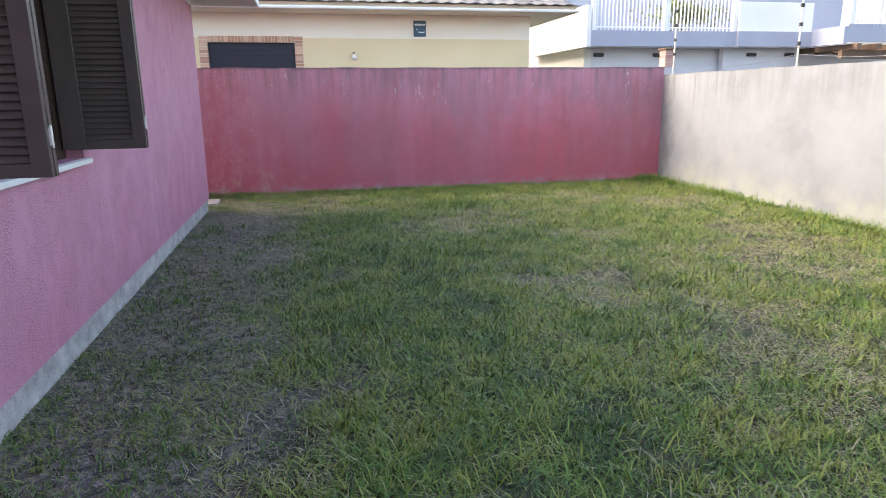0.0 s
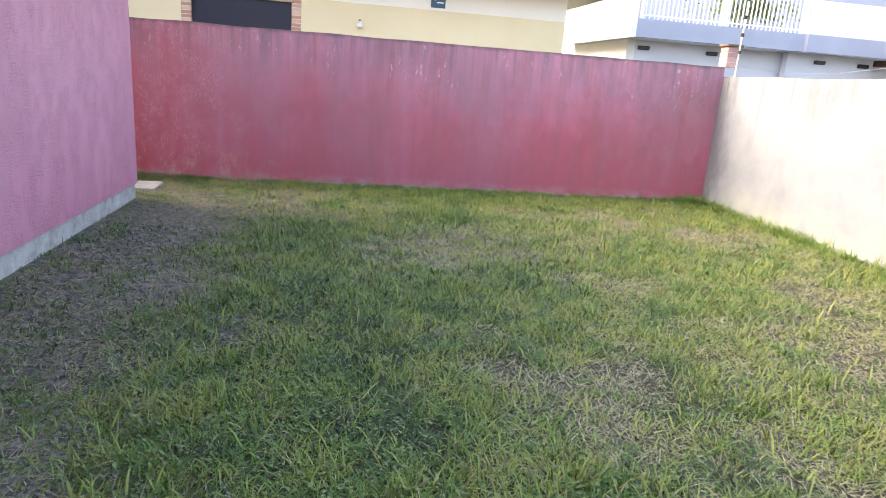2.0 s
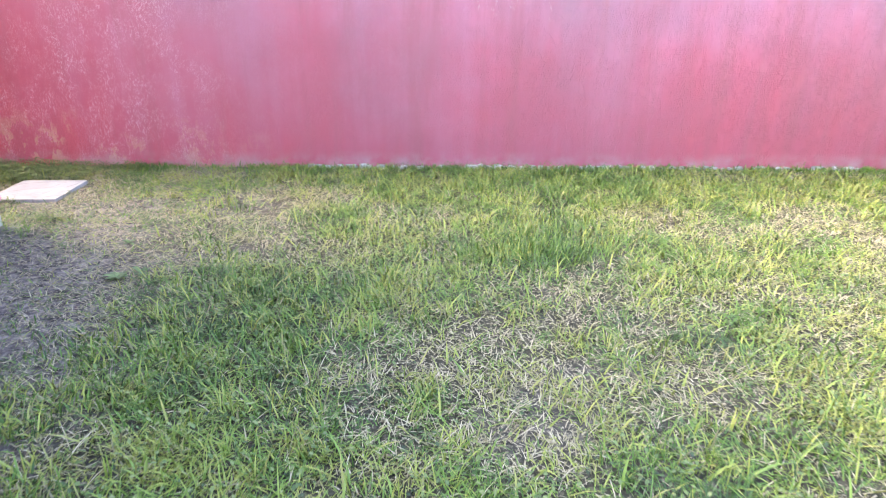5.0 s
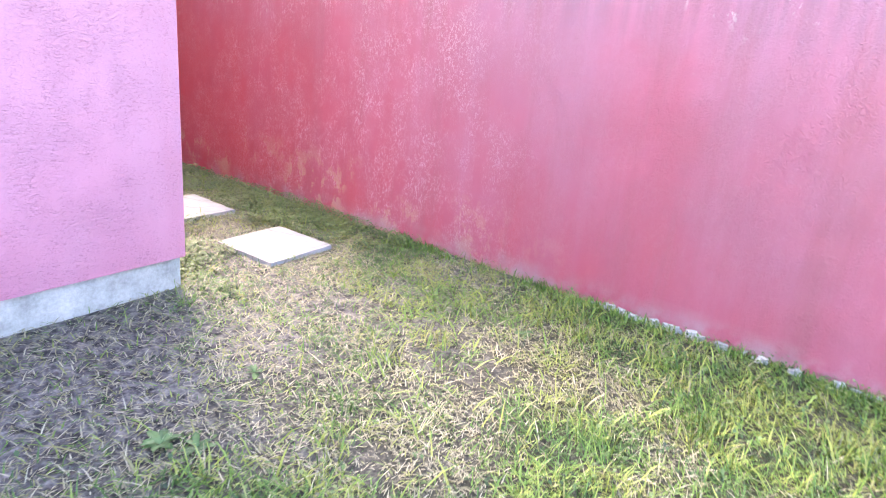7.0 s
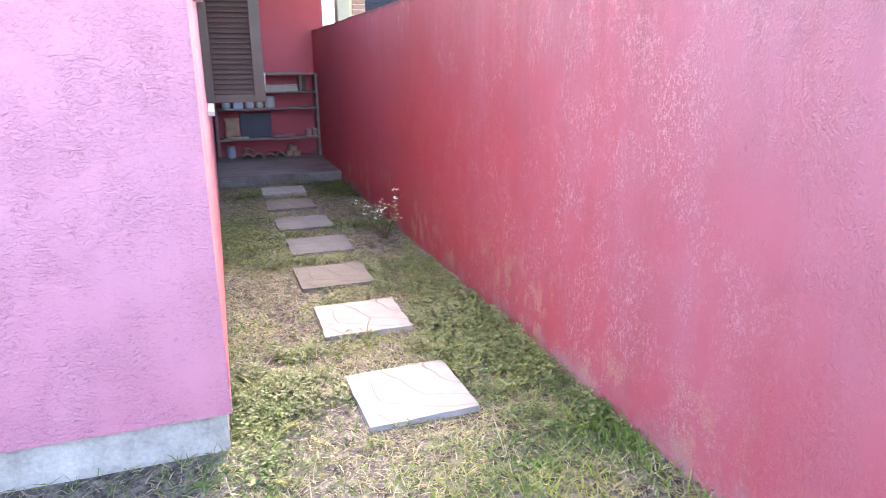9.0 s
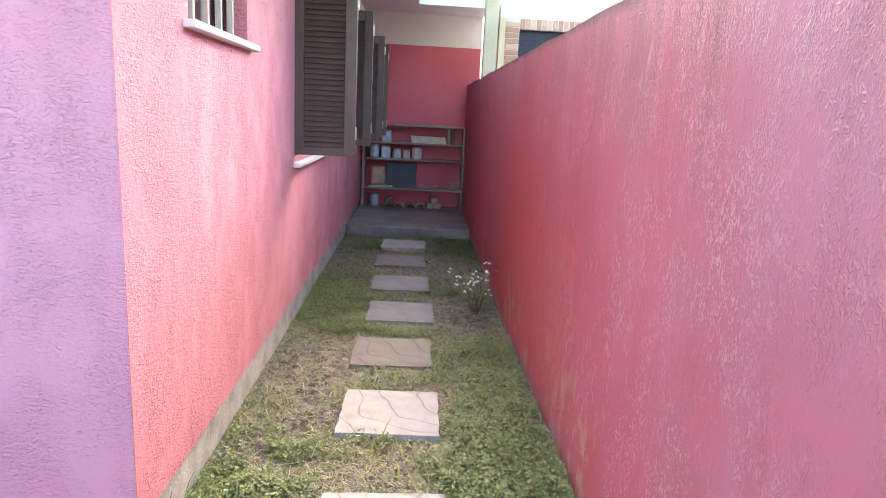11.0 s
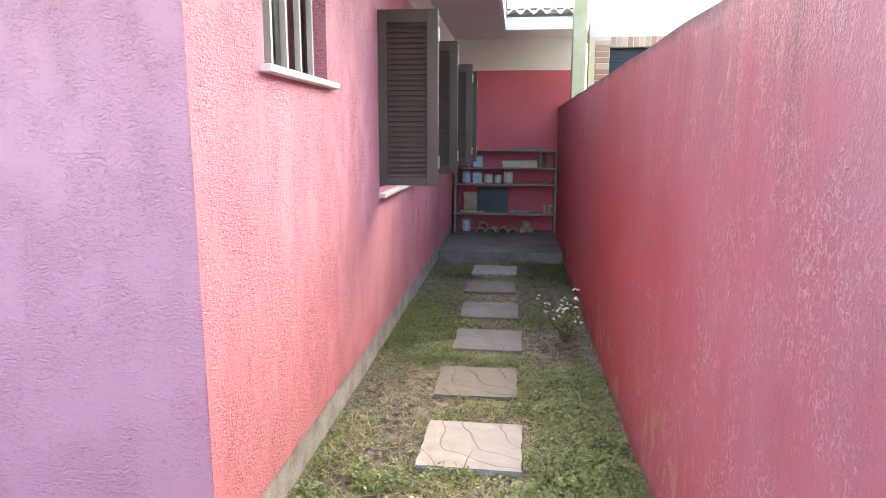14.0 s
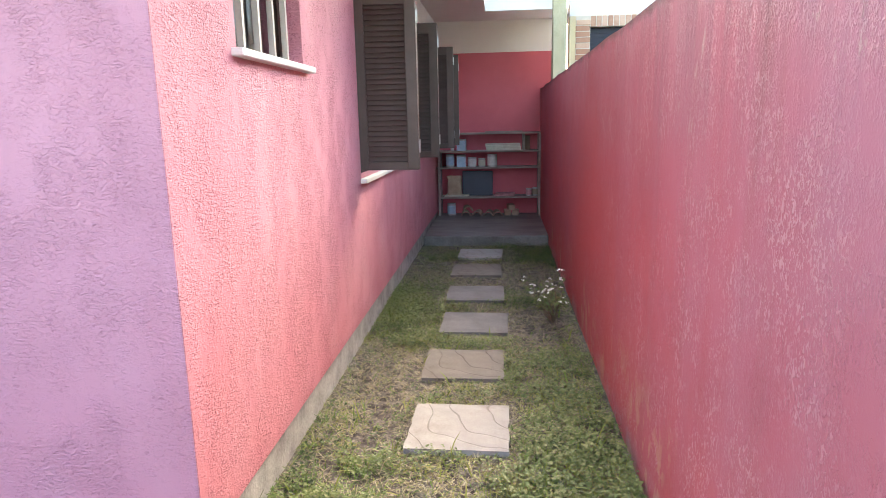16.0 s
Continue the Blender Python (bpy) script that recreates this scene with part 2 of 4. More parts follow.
def slab_concrete(name, c1, c2, wave):
    """Cast paving slab with wandering grooves."""
    m, nt, b = nodes_of(name)
    v = coords(nt, local=True)
    n = noise_tex(nt, v, 5, 5, 0.65)
    fine = noise_tex(nt, v, 130, 3)
    col = blend(nt, mapped(nt, calc(nt, "ADD", calc(nt, "MULTIPLY", n, 0.75), calc(nt, "MULTIPLY", fine, 0.25)), 0.35, 0.65), c1, c2)
    if wave:
        away = add(nt, "ShaderNodeMapping", Vector=v, Location=(0.16, -0.30, 0.0)).outputs[0]
        w = add(nt, "ShaderNodeTexWave", Vector=away, Scale=2.4, Distortion=6.0, Detail=0.6, Detail_Scale=1.5)
        w.wave_type = "RINGS"
        w.rings_direction = "Z"
        line = mapped(nt, w.outputs["Fac"], 0.984, 0.998)
        stain = mapped(nt, noise_tex(nt, v, 3.2, 5, 0.7), 0.52, 0.66)
        col = blend(nt, calc(nt, "MULTIPLY", stain, 0.45), col, (c1[0] * 0.6, c1[1] * 0.54, c1[2] * 0.46))
        col = blend(nt, calc(nt, "MULTIPLY", line, 0.4), col, (c1[0] * 0.45, c1[1] * 0.42, c1[2] * 0.38))
        bumped(nt, b, calc(nt, "SUBTRACT", calc(nt, "MULTIPLY", fine, 0.3), line), 0.6, 0.004)
    else:
        bumped(nt, b, fine, 0.4, 0.003)
    nt.links.new(col, b.inputs["Base Color"])
    b.inputs["Roughness"].default_value = 0.85
    return m


def glass_paint():
    m, nt, b = nodes_of("window_glass")
    b.inputs["Base Color"].default_value = (0.8, 0.85, 0.85, 1)
    b.inputs["Roughness"].default_value = 0.03
    b.inputs["Transmission Weight"].default_value = 1.0
    b.inputs["IOR"].default_value = 1.45
    return m


PINK_A, PINK_B, PINK_C = (0.49, 0.21, 0.29), (0.54, 0.246, 0.33), (0.58, 0.288, 0.375)
RED_A, RED_B, RED_C = (0.54, 0.082, 0.10), (0.48, 0.106, 0.146), (0.50, 0.19, 0.262)
M = {
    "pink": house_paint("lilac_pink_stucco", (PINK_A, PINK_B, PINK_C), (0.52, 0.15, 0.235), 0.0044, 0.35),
    # house paint with the red boundary wall's bounce light put into it
    "pink_bounce": house_paint("pink_stucco_red_bounce", ((0.61, 0.22, 0.27), (0.68, 0.285, 0.335), (0.74, 0.355, 0.40)), (0.60, 0.12, 0.165), 0.0052, 0.6),
    "red": boundary_paint(),
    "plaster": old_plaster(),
    "soil": soil(),
    "farred": surface("maroon_paint", (0.52, 0.10, 0.14), (0.60, 0.13, 0.18), 2, 60, 0.65, 0.4, 0.003),
    "white": surface("white_paint", (0.72, 0.72, 0.70), (0.82, 0.82, 0.80), 1.5, 90, 0.6, 0.15, 0.002),
    "soffit": surface("soffit_paint", (0.68, 0.68, 0.69), (0.78, 0.78, 0.79), 1.2, 80, 0.7, 0.15, 0.002),
    "plinth": surface("raw_concrete", (0.20, 0.192, 0.178), (0.56, 0.545, 0.51), 6, 60, 0.9, 0.6, 0.006),
    "porch": surface("smoothed_cement", (0.06, 0.058, 0.056), (0.34, 0.33, 0.32), 2.4, 50, 0.42, 0.3, 0.003, stretch=(2.2, 0.8, 1)),
    "shutter": surface("brown_black_lacquer", (0.055, 0.040, 0.034), (0.088, 0.065, 0.056), 6, 60, 0.42, 0.15, 0.001, local=True),
    "frame": surface("dark_timber", (0.03, 0.018, 0.012), (0.06, 0.036, 0.024), 8, 70, 0.45, 0.2, 0.001, stretch=(1, 1, 0.2)),
    "steel": surface("galvanised_steel", (0.45, 0.45, 0.45), (0.62, 0.62, 0.62), 20, 200, 0.35, 0.1, 0.001, metal=1.0),
    "bars": surface("cream_bar_paint", (0.55, 0.52, 0.44), (0.68, 0.65, 0.56), 10, 90, 0.45, 0.1, 0.001),
    "sill": surface("white_marble_sill", (0.70, 0.69, 0.66), (0.82, 0.81, 0.78), 6, 90, 0.45, 0.1, 0.001),
    "glass": glass_paint(),
    "yellow": surface("straw_yellow_paint", (0.70, 0.59, 0.35), (0.78, 0.67, 0.43), 1.0, 80, 0.75, 0.2, 0.003),
    "cream": surface("cream_paint", (0.82, 0.77, 0.65), (0.88, 0.84, 0.74), 1.0, 80, 0.75, 0.2, 0.003),
    "fascia": surface("beige_fascia", (0.58, 0.46, 0.32), (0.68, 0.56, 0.42), 2.0, 80, 0.6, 0.15, 0.002),
    "brick": surface("red_facing_brick", (0.46, 0.25, 0.16), (0.64, 0.43, 0.31), 14, 110, 0.85, 0.5, 0.004, vary=0.9),
    "mortar": surface("pale_mortar", (0.60, 0.54, 0.44), (0.72, 0.66, 0.56), 20, 120, 0.9, 0.4, 0.003),
    "navy": surface("navy_roller_shutter", (0.009, 0.011, 0.024), (0.014, 0.017, 0.033), 2, 60, 0.55, 0.1, 0.001),
    "greytile": surface("grey_roof_tile", (0.13, 0.125, 0.12), (0.24, 0.23, 0.22), 6, 60, 0.85, 0.4, 0.004, vary=0.4),
    "paletile": surface("pale_concrete_tile", (0.50, 0.48, 0.44), (0.72, 0.70, 0.66), 8, 70, 0.85, 0.4, 0.004, vary=0.4),
    "lav": surface("lavender_grey_paint", (0.60, 0.61, 0.68), (0.68, 0.69, 0.75), 1, 80, 0.7, 0.15, 0.002),
    # white faces turned from the sun: their shade is put into this colour
    "band": surface("shaded_white_paint", (0.30, 0.32, 0.40), (0.37, 0.39, 0.47), 1, 80, 0.7, 0.15, 0.002),
    "timber": surface("weathered_beam", (0.10, 0.06, 0.04), (0.19, 0.12, 0.08), 5, 60, 0.8, 0.4, 0.003),
    "black": surface("black_plastic", (0.015, 0.015, 0.016), (0.03, 0.03, 0.032), 10, 90, 0.5, 0.1, 0.001),
    "board": surface("greyed_shelf_board", (0.19, 0.155, 0.145), (0.36, 0.31, 0.29), 6, 60, 0.8, 0.4, 0.002, stretch=(4, 0.6, 4)),
    "olive": surface("olive_beige_render", (0.34, 0.31, 0.18), (0.56, 0.51, 0.34), 2.5, 60, 0.9, 0.4, 0.004),
    "slab_pale": slab_concrete("pale_wavy_slab", (0.27, 0.265, 0.255), (0.37, 0.362, 0.35), True),
    "slab_brown": slab_concrete("brown_wavy_slab", (0.135, 0.124, 0.112), (0.195, 0.18, 0.165), True),
    "slab_grey": slab_concrete("grey_slab", (0.13, 0.131, 0.137), (0.20, 0.20, 0.208), False),
    "grass": blade_paint("grass_blade", [(0.0, (0.36, 0.32, 0.215)), (0.15, (0.27, 0.235, 0.14)), (0.3, (0.165, 0.145, 0.075)), (0.44, (0.25, 0.275, 0.05)), (0.64, (0.115, 0.205, 0.024)), (0.82, (0.060, 0.135, 0.016)), (1.0, (0.022, 0.058, 0.010))]),
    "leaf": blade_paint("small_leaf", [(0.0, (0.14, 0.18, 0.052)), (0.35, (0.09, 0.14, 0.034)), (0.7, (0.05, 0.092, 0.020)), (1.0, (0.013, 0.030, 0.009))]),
    "petal": surface("white_petal", (0.72, 0.72, 0.68), (0.84, 0.84, 0.82), 20, 90, 0.6, 0.1, 0.001),
    "twig": surface("brown_twig", (0.10, 0.07, 0.045), (0.19, 0.14, 0.09), 20, 120, 0.85, 0.4, 0.002),
}


# ---- building blocks ----
def box(bm, x0, y0, z0, x1, y1, z1, bevel=0.0):
    vs = [bm.verts.new((x, y, z)) for z in (z0, z1) for x, y in ((x0, y0), (x1, y0), (x1, y1), (x0, y1))]
    fs = [bm.faces.new([vs[i] for i in f]) for f in ((3, 2, 1, 0), (4, 5, 6, 7), (0, 1, 5, 4), (1, 2, 6, 5), (2, 3, 7, 6), (3, 0, 4, 7))]
    if bevel:
        es = {e for f in fs for e in f.edges}
        bmesh.ops.bevel(bm, geom=list(es), offset=bevel, segments=1, affect="EDGES")
    return vs


def boxes(*rows, bevel=0.0):
    bm = bmesh.new()
    for r in rows:
        box(bm, *r, bevel=bevel)
    return bm


def rod(bm, a, b, r0, r1=None, n=8):
    a, b = Vector(a), Vector(b)
    r1 = r0 if r1 is None else r1
    q = (b - a).to_track_quat("Z", "Y")
    ring = lambda c, r: [bm.verts.new(c + q @ Vector((r * math.cos(2 * math.pi * i / n), r * math.sin(2 * math.pi * i / n), 0))) for i in range(n)]
    lo, hi = ring(a, r0), ring(b, r1)
    for i in range(n):
        bm.faces.new((lo[i], lo[(i + 1) % n], hi[(i + 1) % n], hi[i]))
    bm.faces.new(lo[::-1])
    bm.faces.new(hi)


def lathe(bm, profile, at=(0, 0, 0), n=16):
    """Turns (radius, height) pairs round the upright axis at a point."""
    rings = []
    for r, z in profile:
        rings.append([bm.verts.new((at[0] + r * math.cos(2 * math.pi * i / n), at[1] + r * math.sin(2 * math.pi * i / n), at[2] + z)) for i in range(n)])
    for lo, hi in zip(rings, rings[1:]):
        for i in range(n):
            bm.faces.new((lo[i], lo[(i + 1) % n], hi[(i + 1) % n], hi[i]))
    bm.faces.new(rings[0][::-1])
    bm.faces.new(rings[-1])


def mesh_of(name, bm, material):
    me = bpy.data.meshes.new(name)
    bmesh.ops.recalc_face_normals(bm, faces=bm.faces[:])
    bm.to_mesh(me)
    bm.free()
    if material:
        me.materials.append(material)
    return me


def part(name, bm, material, parent=None, label=""):
    ob = new(name, mesh_of(name, bm, material))
    if parent:
        ob.parent = parent
    return tagged(ob, label) if label else ob


def thing(name, label, category, at=(0, 0, 0), group="", turn=0.0):
    ob = tagged(new(name), label, category, group)
    ob.matrix_basis = pose(*at, 0, 0, turn)
    return ob


def setting(name, bm, material, label, category):
    return tagged(part(name, bm, material), label, category, kind="structure")


def piece(name, me, parent, m):
    ob = new(name, me)
    ob.parent = parent
    ob.matrix_basis = m
    return ob


# ---- ground ----
def rise(x, y):
    """Soil banked up a little against the house."""
    return 0.024 * np.clip(1 - np.abs(x) / 0.5, 0, 1) * np.clip(1 - np.maximum(y, 0) / 0.5, 0, 1)


bm = bmesh.new()
xs = [-250, -60, -20, *[-10 + i * 0.5 for i in range(41)], 20, 60, 250]
ys = [-250, -60, -25, *[-16 + i * 0.5 for i in range(43)], 20, 60, 250]
grid = [[bm.verts.new((x, y, 0.012 * noise.noise((x * 0.9, y * 0.9, 3)) - 0.012 + rise(x, y))) for y in ys] for x in xs]
for i in range(len(xs) - 1):
    for j in range(len(ys) - 1):
        bm.faces.new((grid[i][j], grid[i + 1][j], grid[i + 1][j + 1], grid[i][j + 1]))
for f in bm.faces:
    f.smooth = True
setting("ground", bm, M["soil"], "trodden grey-brown soil and dry thatch under the lawn", "ground")

# ---- the pink house ----
WHITE_AT, TOP = 2.67, 2.95


def pierced_wall(lo, hi, holes, z0, z1, v0, v1, along):
    """One closed wall from lo to hi with openings (a0, a1, z0, z1) through it; along: "x" or "y", v0 to v1 across."""
    us = sorted({lo, hi, *[h[0] for h in holes], *[h[1] for h in holes]})
    zs = sorted({z0, z1, *[h[2] for h in holes], *[h[3] for h in holes]})
    solid = lambda i, k: 0 <= i < len(us) - 1 and 0 <= k < len(zs) - 1 and not any(
        h[0] <= us[i] < h[1] and h[2] <= zs[k] < h[3] for h in holes)
    bm, made = bmesh.new(), {}

    def vert(i, k, v):
        if (i, k, v) not in made:
            made[i, k, v] = bm.verts.new((us[i], v, zs[k]) if along == "x" else (v, us[i], zs[k]))
        return made[i, k, v]

    for i in range(len(us) - 1):
        for k in range(len(zs) - 1):
            if not solid(i, k):
                continue
            ring = ((i, k), (i + 1, k), (i + 1, k + 1), (i, k + 1))
            for v in (v0, v1):
                bm.faces.new([vert(a, b, v) for a, b in ring])
            for (a, b), (c, d), (ni, nk) in zip(ring, ring[1:] + ring[:1], ((i, k - 1), (i + 1, k), (i, k + 1), (i - 1, k))):
                if not solid(ni, nk):
                    bm.faces.new((vert(a, b, v0), vert(c, d, v0), vert(c, d, v1), vert(a, b, v1)))
    return bm


WIN_Y = (-6.28, -4.655, 1.15, 2.38)
WIN_SMALL = (-1.38, -0.57, 1.81, 2.46)
WIN_NEAR = (-4.12, -2.575, 1.15, 2.38)
WIN_FAR = (-6.93, -5.92, 1.15, 2.38)
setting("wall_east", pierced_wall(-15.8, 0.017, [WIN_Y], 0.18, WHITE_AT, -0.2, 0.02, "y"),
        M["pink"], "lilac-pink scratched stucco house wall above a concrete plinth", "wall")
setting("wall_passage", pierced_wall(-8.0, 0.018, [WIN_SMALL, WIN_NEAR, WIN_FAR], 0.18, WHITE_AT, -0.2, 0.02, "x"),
        M["pink_bounce"], "pink scratched stucco wall along the side passage, tinted for red bounce light", "wall")
setting("wall_band", boxes((-0.2, -15.8, WHITE_AT, 0.02, 0.02, TOP), (-8.0, -0.2, WHITE_AT, -0.2, 0.02, TOP)), M["white"],
        "white painted band below the eaves", "wall")


def plinth(x0, y0, x1, y1, along):
    """Plinth with an uneven, hand-trowelled foot."""
    bm = boxes((x0, y0, -0.08, x1, y1, 0.18))
    n = int(max(x1 - x0, y1 - y0) / 0.12)
    cut = [e for e in bm.edges if abs((e.verts[0].co - e.verts[1].co)[along]) > 1]
    bmesh.ops.subdivide_edges(bm, edges=cut, cuts=n, use_grid_fill=True)
    for v in bm.verts:
        v.co += Vector((0.006, 0.006, 0)) * noise.noise(v.co * 4.0)
    return bm


setting("plinth_east", plinth(-0.2, -15.8, 0.0, 0.0, 1), M["plinth"], "rough pale grey concrete plinth under the pink wall", "plinth")
setting("plinth_passage", plinth(-8.0, -0.2, -0.2, 0.0, 0), M["plinth"], "rough pale concrete plinth along the passage", "plinth")

# rear wing that closes the passage, and plain closing walls
setting("wall_end", boxes((-8.2, -2.0, -0.05, -8.0, 1.75, 2.5)), M["farred"], "dull maroon painted wall behind the covered porch", "wall")
setting("wall_end_band", boxes((-8.2, -2.0, 2.5, -8.0, 1.75, TOP)), M["white"], "white band above the maroon porch wall", "wall")
setting("wall_back", boxes((-12.0, -16.0, 0, 7.82, -15.8, 2.67)), M["white"], "plain rear wall that closes the plot", "wall")
setting("wall_house_west", boxes((-8.2, -15.8, 0, -8.0, -2.0, TOP)), M["white"], "plain far house wall", "wall")
setting("floor_inside", boxes((-8.0, -15.8, 0.02, -0.2, -0.2, 0.15)), M["porch"], "bare cement floor inside the house", "floor")
setting("ceiling", boxes((-8.0, -15.8, 2.72, -0.2, -0.2, 2.80)), M["white"], "white ceiling inside the house", "ceiling")

# eaves: soffit, fascia and roof
EAVE = 0.78
setting("soffit", boxes((-6.0, 0.02, TOP, EAVE, EAVE, TOP + 0.03), (-8.2, 0.02, TOP, -6.0, 1.75, TOP + 0.03), (0.02, -15.8, TOP, EAVE, 0.02, TOP + 0.03)),
        M["soffit"], "grey painted soffit boards under the eaves", "soffit")
setting("fascia", boxes((-6.0, EAVE, 2.76, EAVE + 0.03, EAVE + 0.03, 2.99), (EAVE, -15.8, 2.76, EAVE + 0.03, EAVE, 2.99),
                        (-6.0, EAVE + 0.03, 2.76, -5.97, 1.72, 2.90)), M["white"], "white painted fascia board", "fascia")
bm = bmesh.new()
P = lambda *c: bm.verts.new(c)
e0, e1, e2, e3 = P(EAVE + 0.05, EAVE + 0.05, 2.99), P(EAVE + 0.05, -15.9, 2.99), P(-8.9, -15.9, 2.99), P(-8.9, EAVE + 0.05, 2.99)
r0, r1 = P(-4.05, -4.0, 4.4), P(-4.05, -11.0, 4.4)
for f in ((e0, e1, r1, r0), (e1, e2, r1), (e2, e3, r0, r1), (e3, e0, r0), (e3, e2, e1, e0)):
    bm.faces.new(f)
setting("roof", bm, M["greytile"], "low hipped tiled house roof", "roof")

# ---- boundary walls ----
bm = bmesh.new()
vs = [bm.verts.new(c) for c in ((-8.0, 1.565, -0.1), (7.62, 1.60, -0.1), (7.62, 1.76, -0.1), (-8.0, 1.725, -0.1), (-8.0, 1.565, 1.965), (7.62, 1.60, 1.965), (7.62, 1.76, 1.965), (-8.0, 1.725, 1.965))]
for f in ((3, 2, 1, 0), (4, 5, 6, 7), (0, 1, 5, 4), (1, 2, 6, 5), (2, 3, 7, 6), (3, 0, 4, 7)):
    bm.faces.new([vs[i] for i in f])
bmesh.ops.subdivide_edges(bm, edges=[e for e in bm.edges if e.calc_length() > 5], cuts=120)
for v in bm.verts:
    if v.co.z > 1.9:
        v.co.z += 0.012 * noise.noise((v.co.x * 1.7, 0, 0))
setting("wall_north", bm, M["red"], "faded crimson stucco boundary wall with grey run-off stains", "wall")
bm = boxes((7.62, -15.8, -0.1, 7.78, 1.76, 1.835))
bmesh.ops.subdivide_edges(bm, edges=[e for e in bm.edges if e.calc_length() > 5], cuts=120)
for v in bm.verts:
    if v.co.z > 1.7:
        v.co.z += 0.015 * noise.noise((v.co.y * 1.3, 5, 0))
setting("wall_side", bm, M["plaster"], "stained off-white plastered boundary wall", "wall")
# pillar that carries the porch roof on the boundary wall
setting("pillar", boxes((-6.02, 1.575, 1.965, -5.8, 1.725, 3.15), bevel=0.006), M["olive"], "olive-beige pillar on the wall beside the porch", "pillar")
setting("porch_floor", boxes((-8.0, 0.02, -0.05, -6.0, 1.565, 0.12), bevel=0.01), M["porch"], "dark smoothed cement porch step", "floor")


# ---- stepping stones ----
STONES = [(-0.215, 0.79, "slab_pale", 1.5), (-1.185, 0.775, "slab_pale", -0.6), (-2.03, 0.75, "slab_brown", 0.8), (-2.88, 0.785, "slab_grey", -1.0),
          (-3.72, 0.76, "slab_grey", 0.6), (-4.62, 0.735, "slab_brown", 0.0), (-5.46, 0.75, "slab_pale", -0.8)]
SLABS = []
for sx, sy, mat, turn in STONES:
    bm = boxes((-0.245, -0.25, -0.03, 0.245, 0.25, 0.02))
    bmesh.ops.subdivide_edges(bm, edges=bm.edges[:], cuts=7, use_grid_fill=True)
    for v in bm.verts:
        if abs(v.co.x) > 0.24 or abs(v.co.y) > 0.245:
            k = 0.010 * noise.noise(Vector((v.co.x * 11 + sx * 3, v.co.y * 11, v.co.z * 9)))
            v.co.x += k * (1 if v.co.x < 0 else -1)
            v.co.y += k * (1 if v.co.y < 0 else -1)
            if v.co.z > 0.015:
                v.co.z -= 0.004
    ob = part("stepping_stone", bm, M[mat])
    ob.matrix_basis = pose(sx, sy, 0, 0, 0, turn)
    words = {"slab_pale": "pale square concrete stepping stone with wavy grooves", "slab_brown": "brownish square concrete stepping stone with wavy grooves",
             "slab_grey": "plain grey square concrete stepping stone"}[mat]
    tagged(ob, words, "stepping stone", "stepping stones of the passage")
    SLABS.append((sx - 0.245, sx + 0.245, sy - 0.25, sy + 0.25))


# ---- windows and shutters of the pink house ----
SH = 1.17


def leaf_mesh():
    bm = boxes((0.0, 0.0, 0.0, 0.13, 0.03, SH), (0.405, 0.0, 0.0, 0.48, 0.03, SH), (0.13, 0.001, SH - 0.085, 0.405, 0.029, SH), (0.13, 0.001, 0.0, 0.405, 0.029, 0.055), bevel=0.002)
    return mesh_of("leaf", bm, M["shutter"])


def slat_mesh():
    bm = boxes((0.126, -0.0195, -0.003, 0.409, 0.0195, 0.003), bevel=0.0012)
    bmesh.ops.rotate(bm, verts=bm.verts[:], cent=(0, 0, 0), matrix=Matrix.Rotation(radians(63), 3, "X"))
    return mesh_of("slat", bm, M["shutter"])


def hinge_mesh():
    bm = boxes((0.0, -0.002, -0.035, 0.004, 0.046, 0.035))
    rod(bm, (0.005, 0.022, -0.045), (0.005, 0.022, 0.045), 0.006)
    return mesh_of("hinge", bm, M["steel"])


LEAF, SLAT, HINGE = leaf_mesh(), slat_mesh(), hinge_mesh()


def folded_shutter(at, turn):
    """Two louvred leaves folded against each other, standing out from the wall. Local x points away from the wall."""
    th = tagged(new("window_shutter"), "dark brown louvred folding shutter standing open from the wall", "shutter", "folding window shutters")
    for y in (0.0, 0.042):
        leaf = piece("leaf", LEAF, th, pose(0, y, 0))
        for i in range(30):
            piece("slat", SLAT, leaf, pose(0, 0.015, 0.075 + i * 0.0345))
    for z in (0.16, SH - 0.16):
        tagged(piece("hinge", HINGE, th, pose(0.48, 0.013, z)), "galvanised steel hinge")
    th.matrix_basis = pose(*at, 0, 0, turn)
    return th


first = folded_shutter((-0.065, -4.732, 1.205), 0)
copy_thing(first, pose(-0.065, -6.276, 1.205))
for x in (-2.58, -4.04, -5.925, -6.85):
    copy_thing(first, pose(x, -0.053, 1.205, 0, 0, 90))


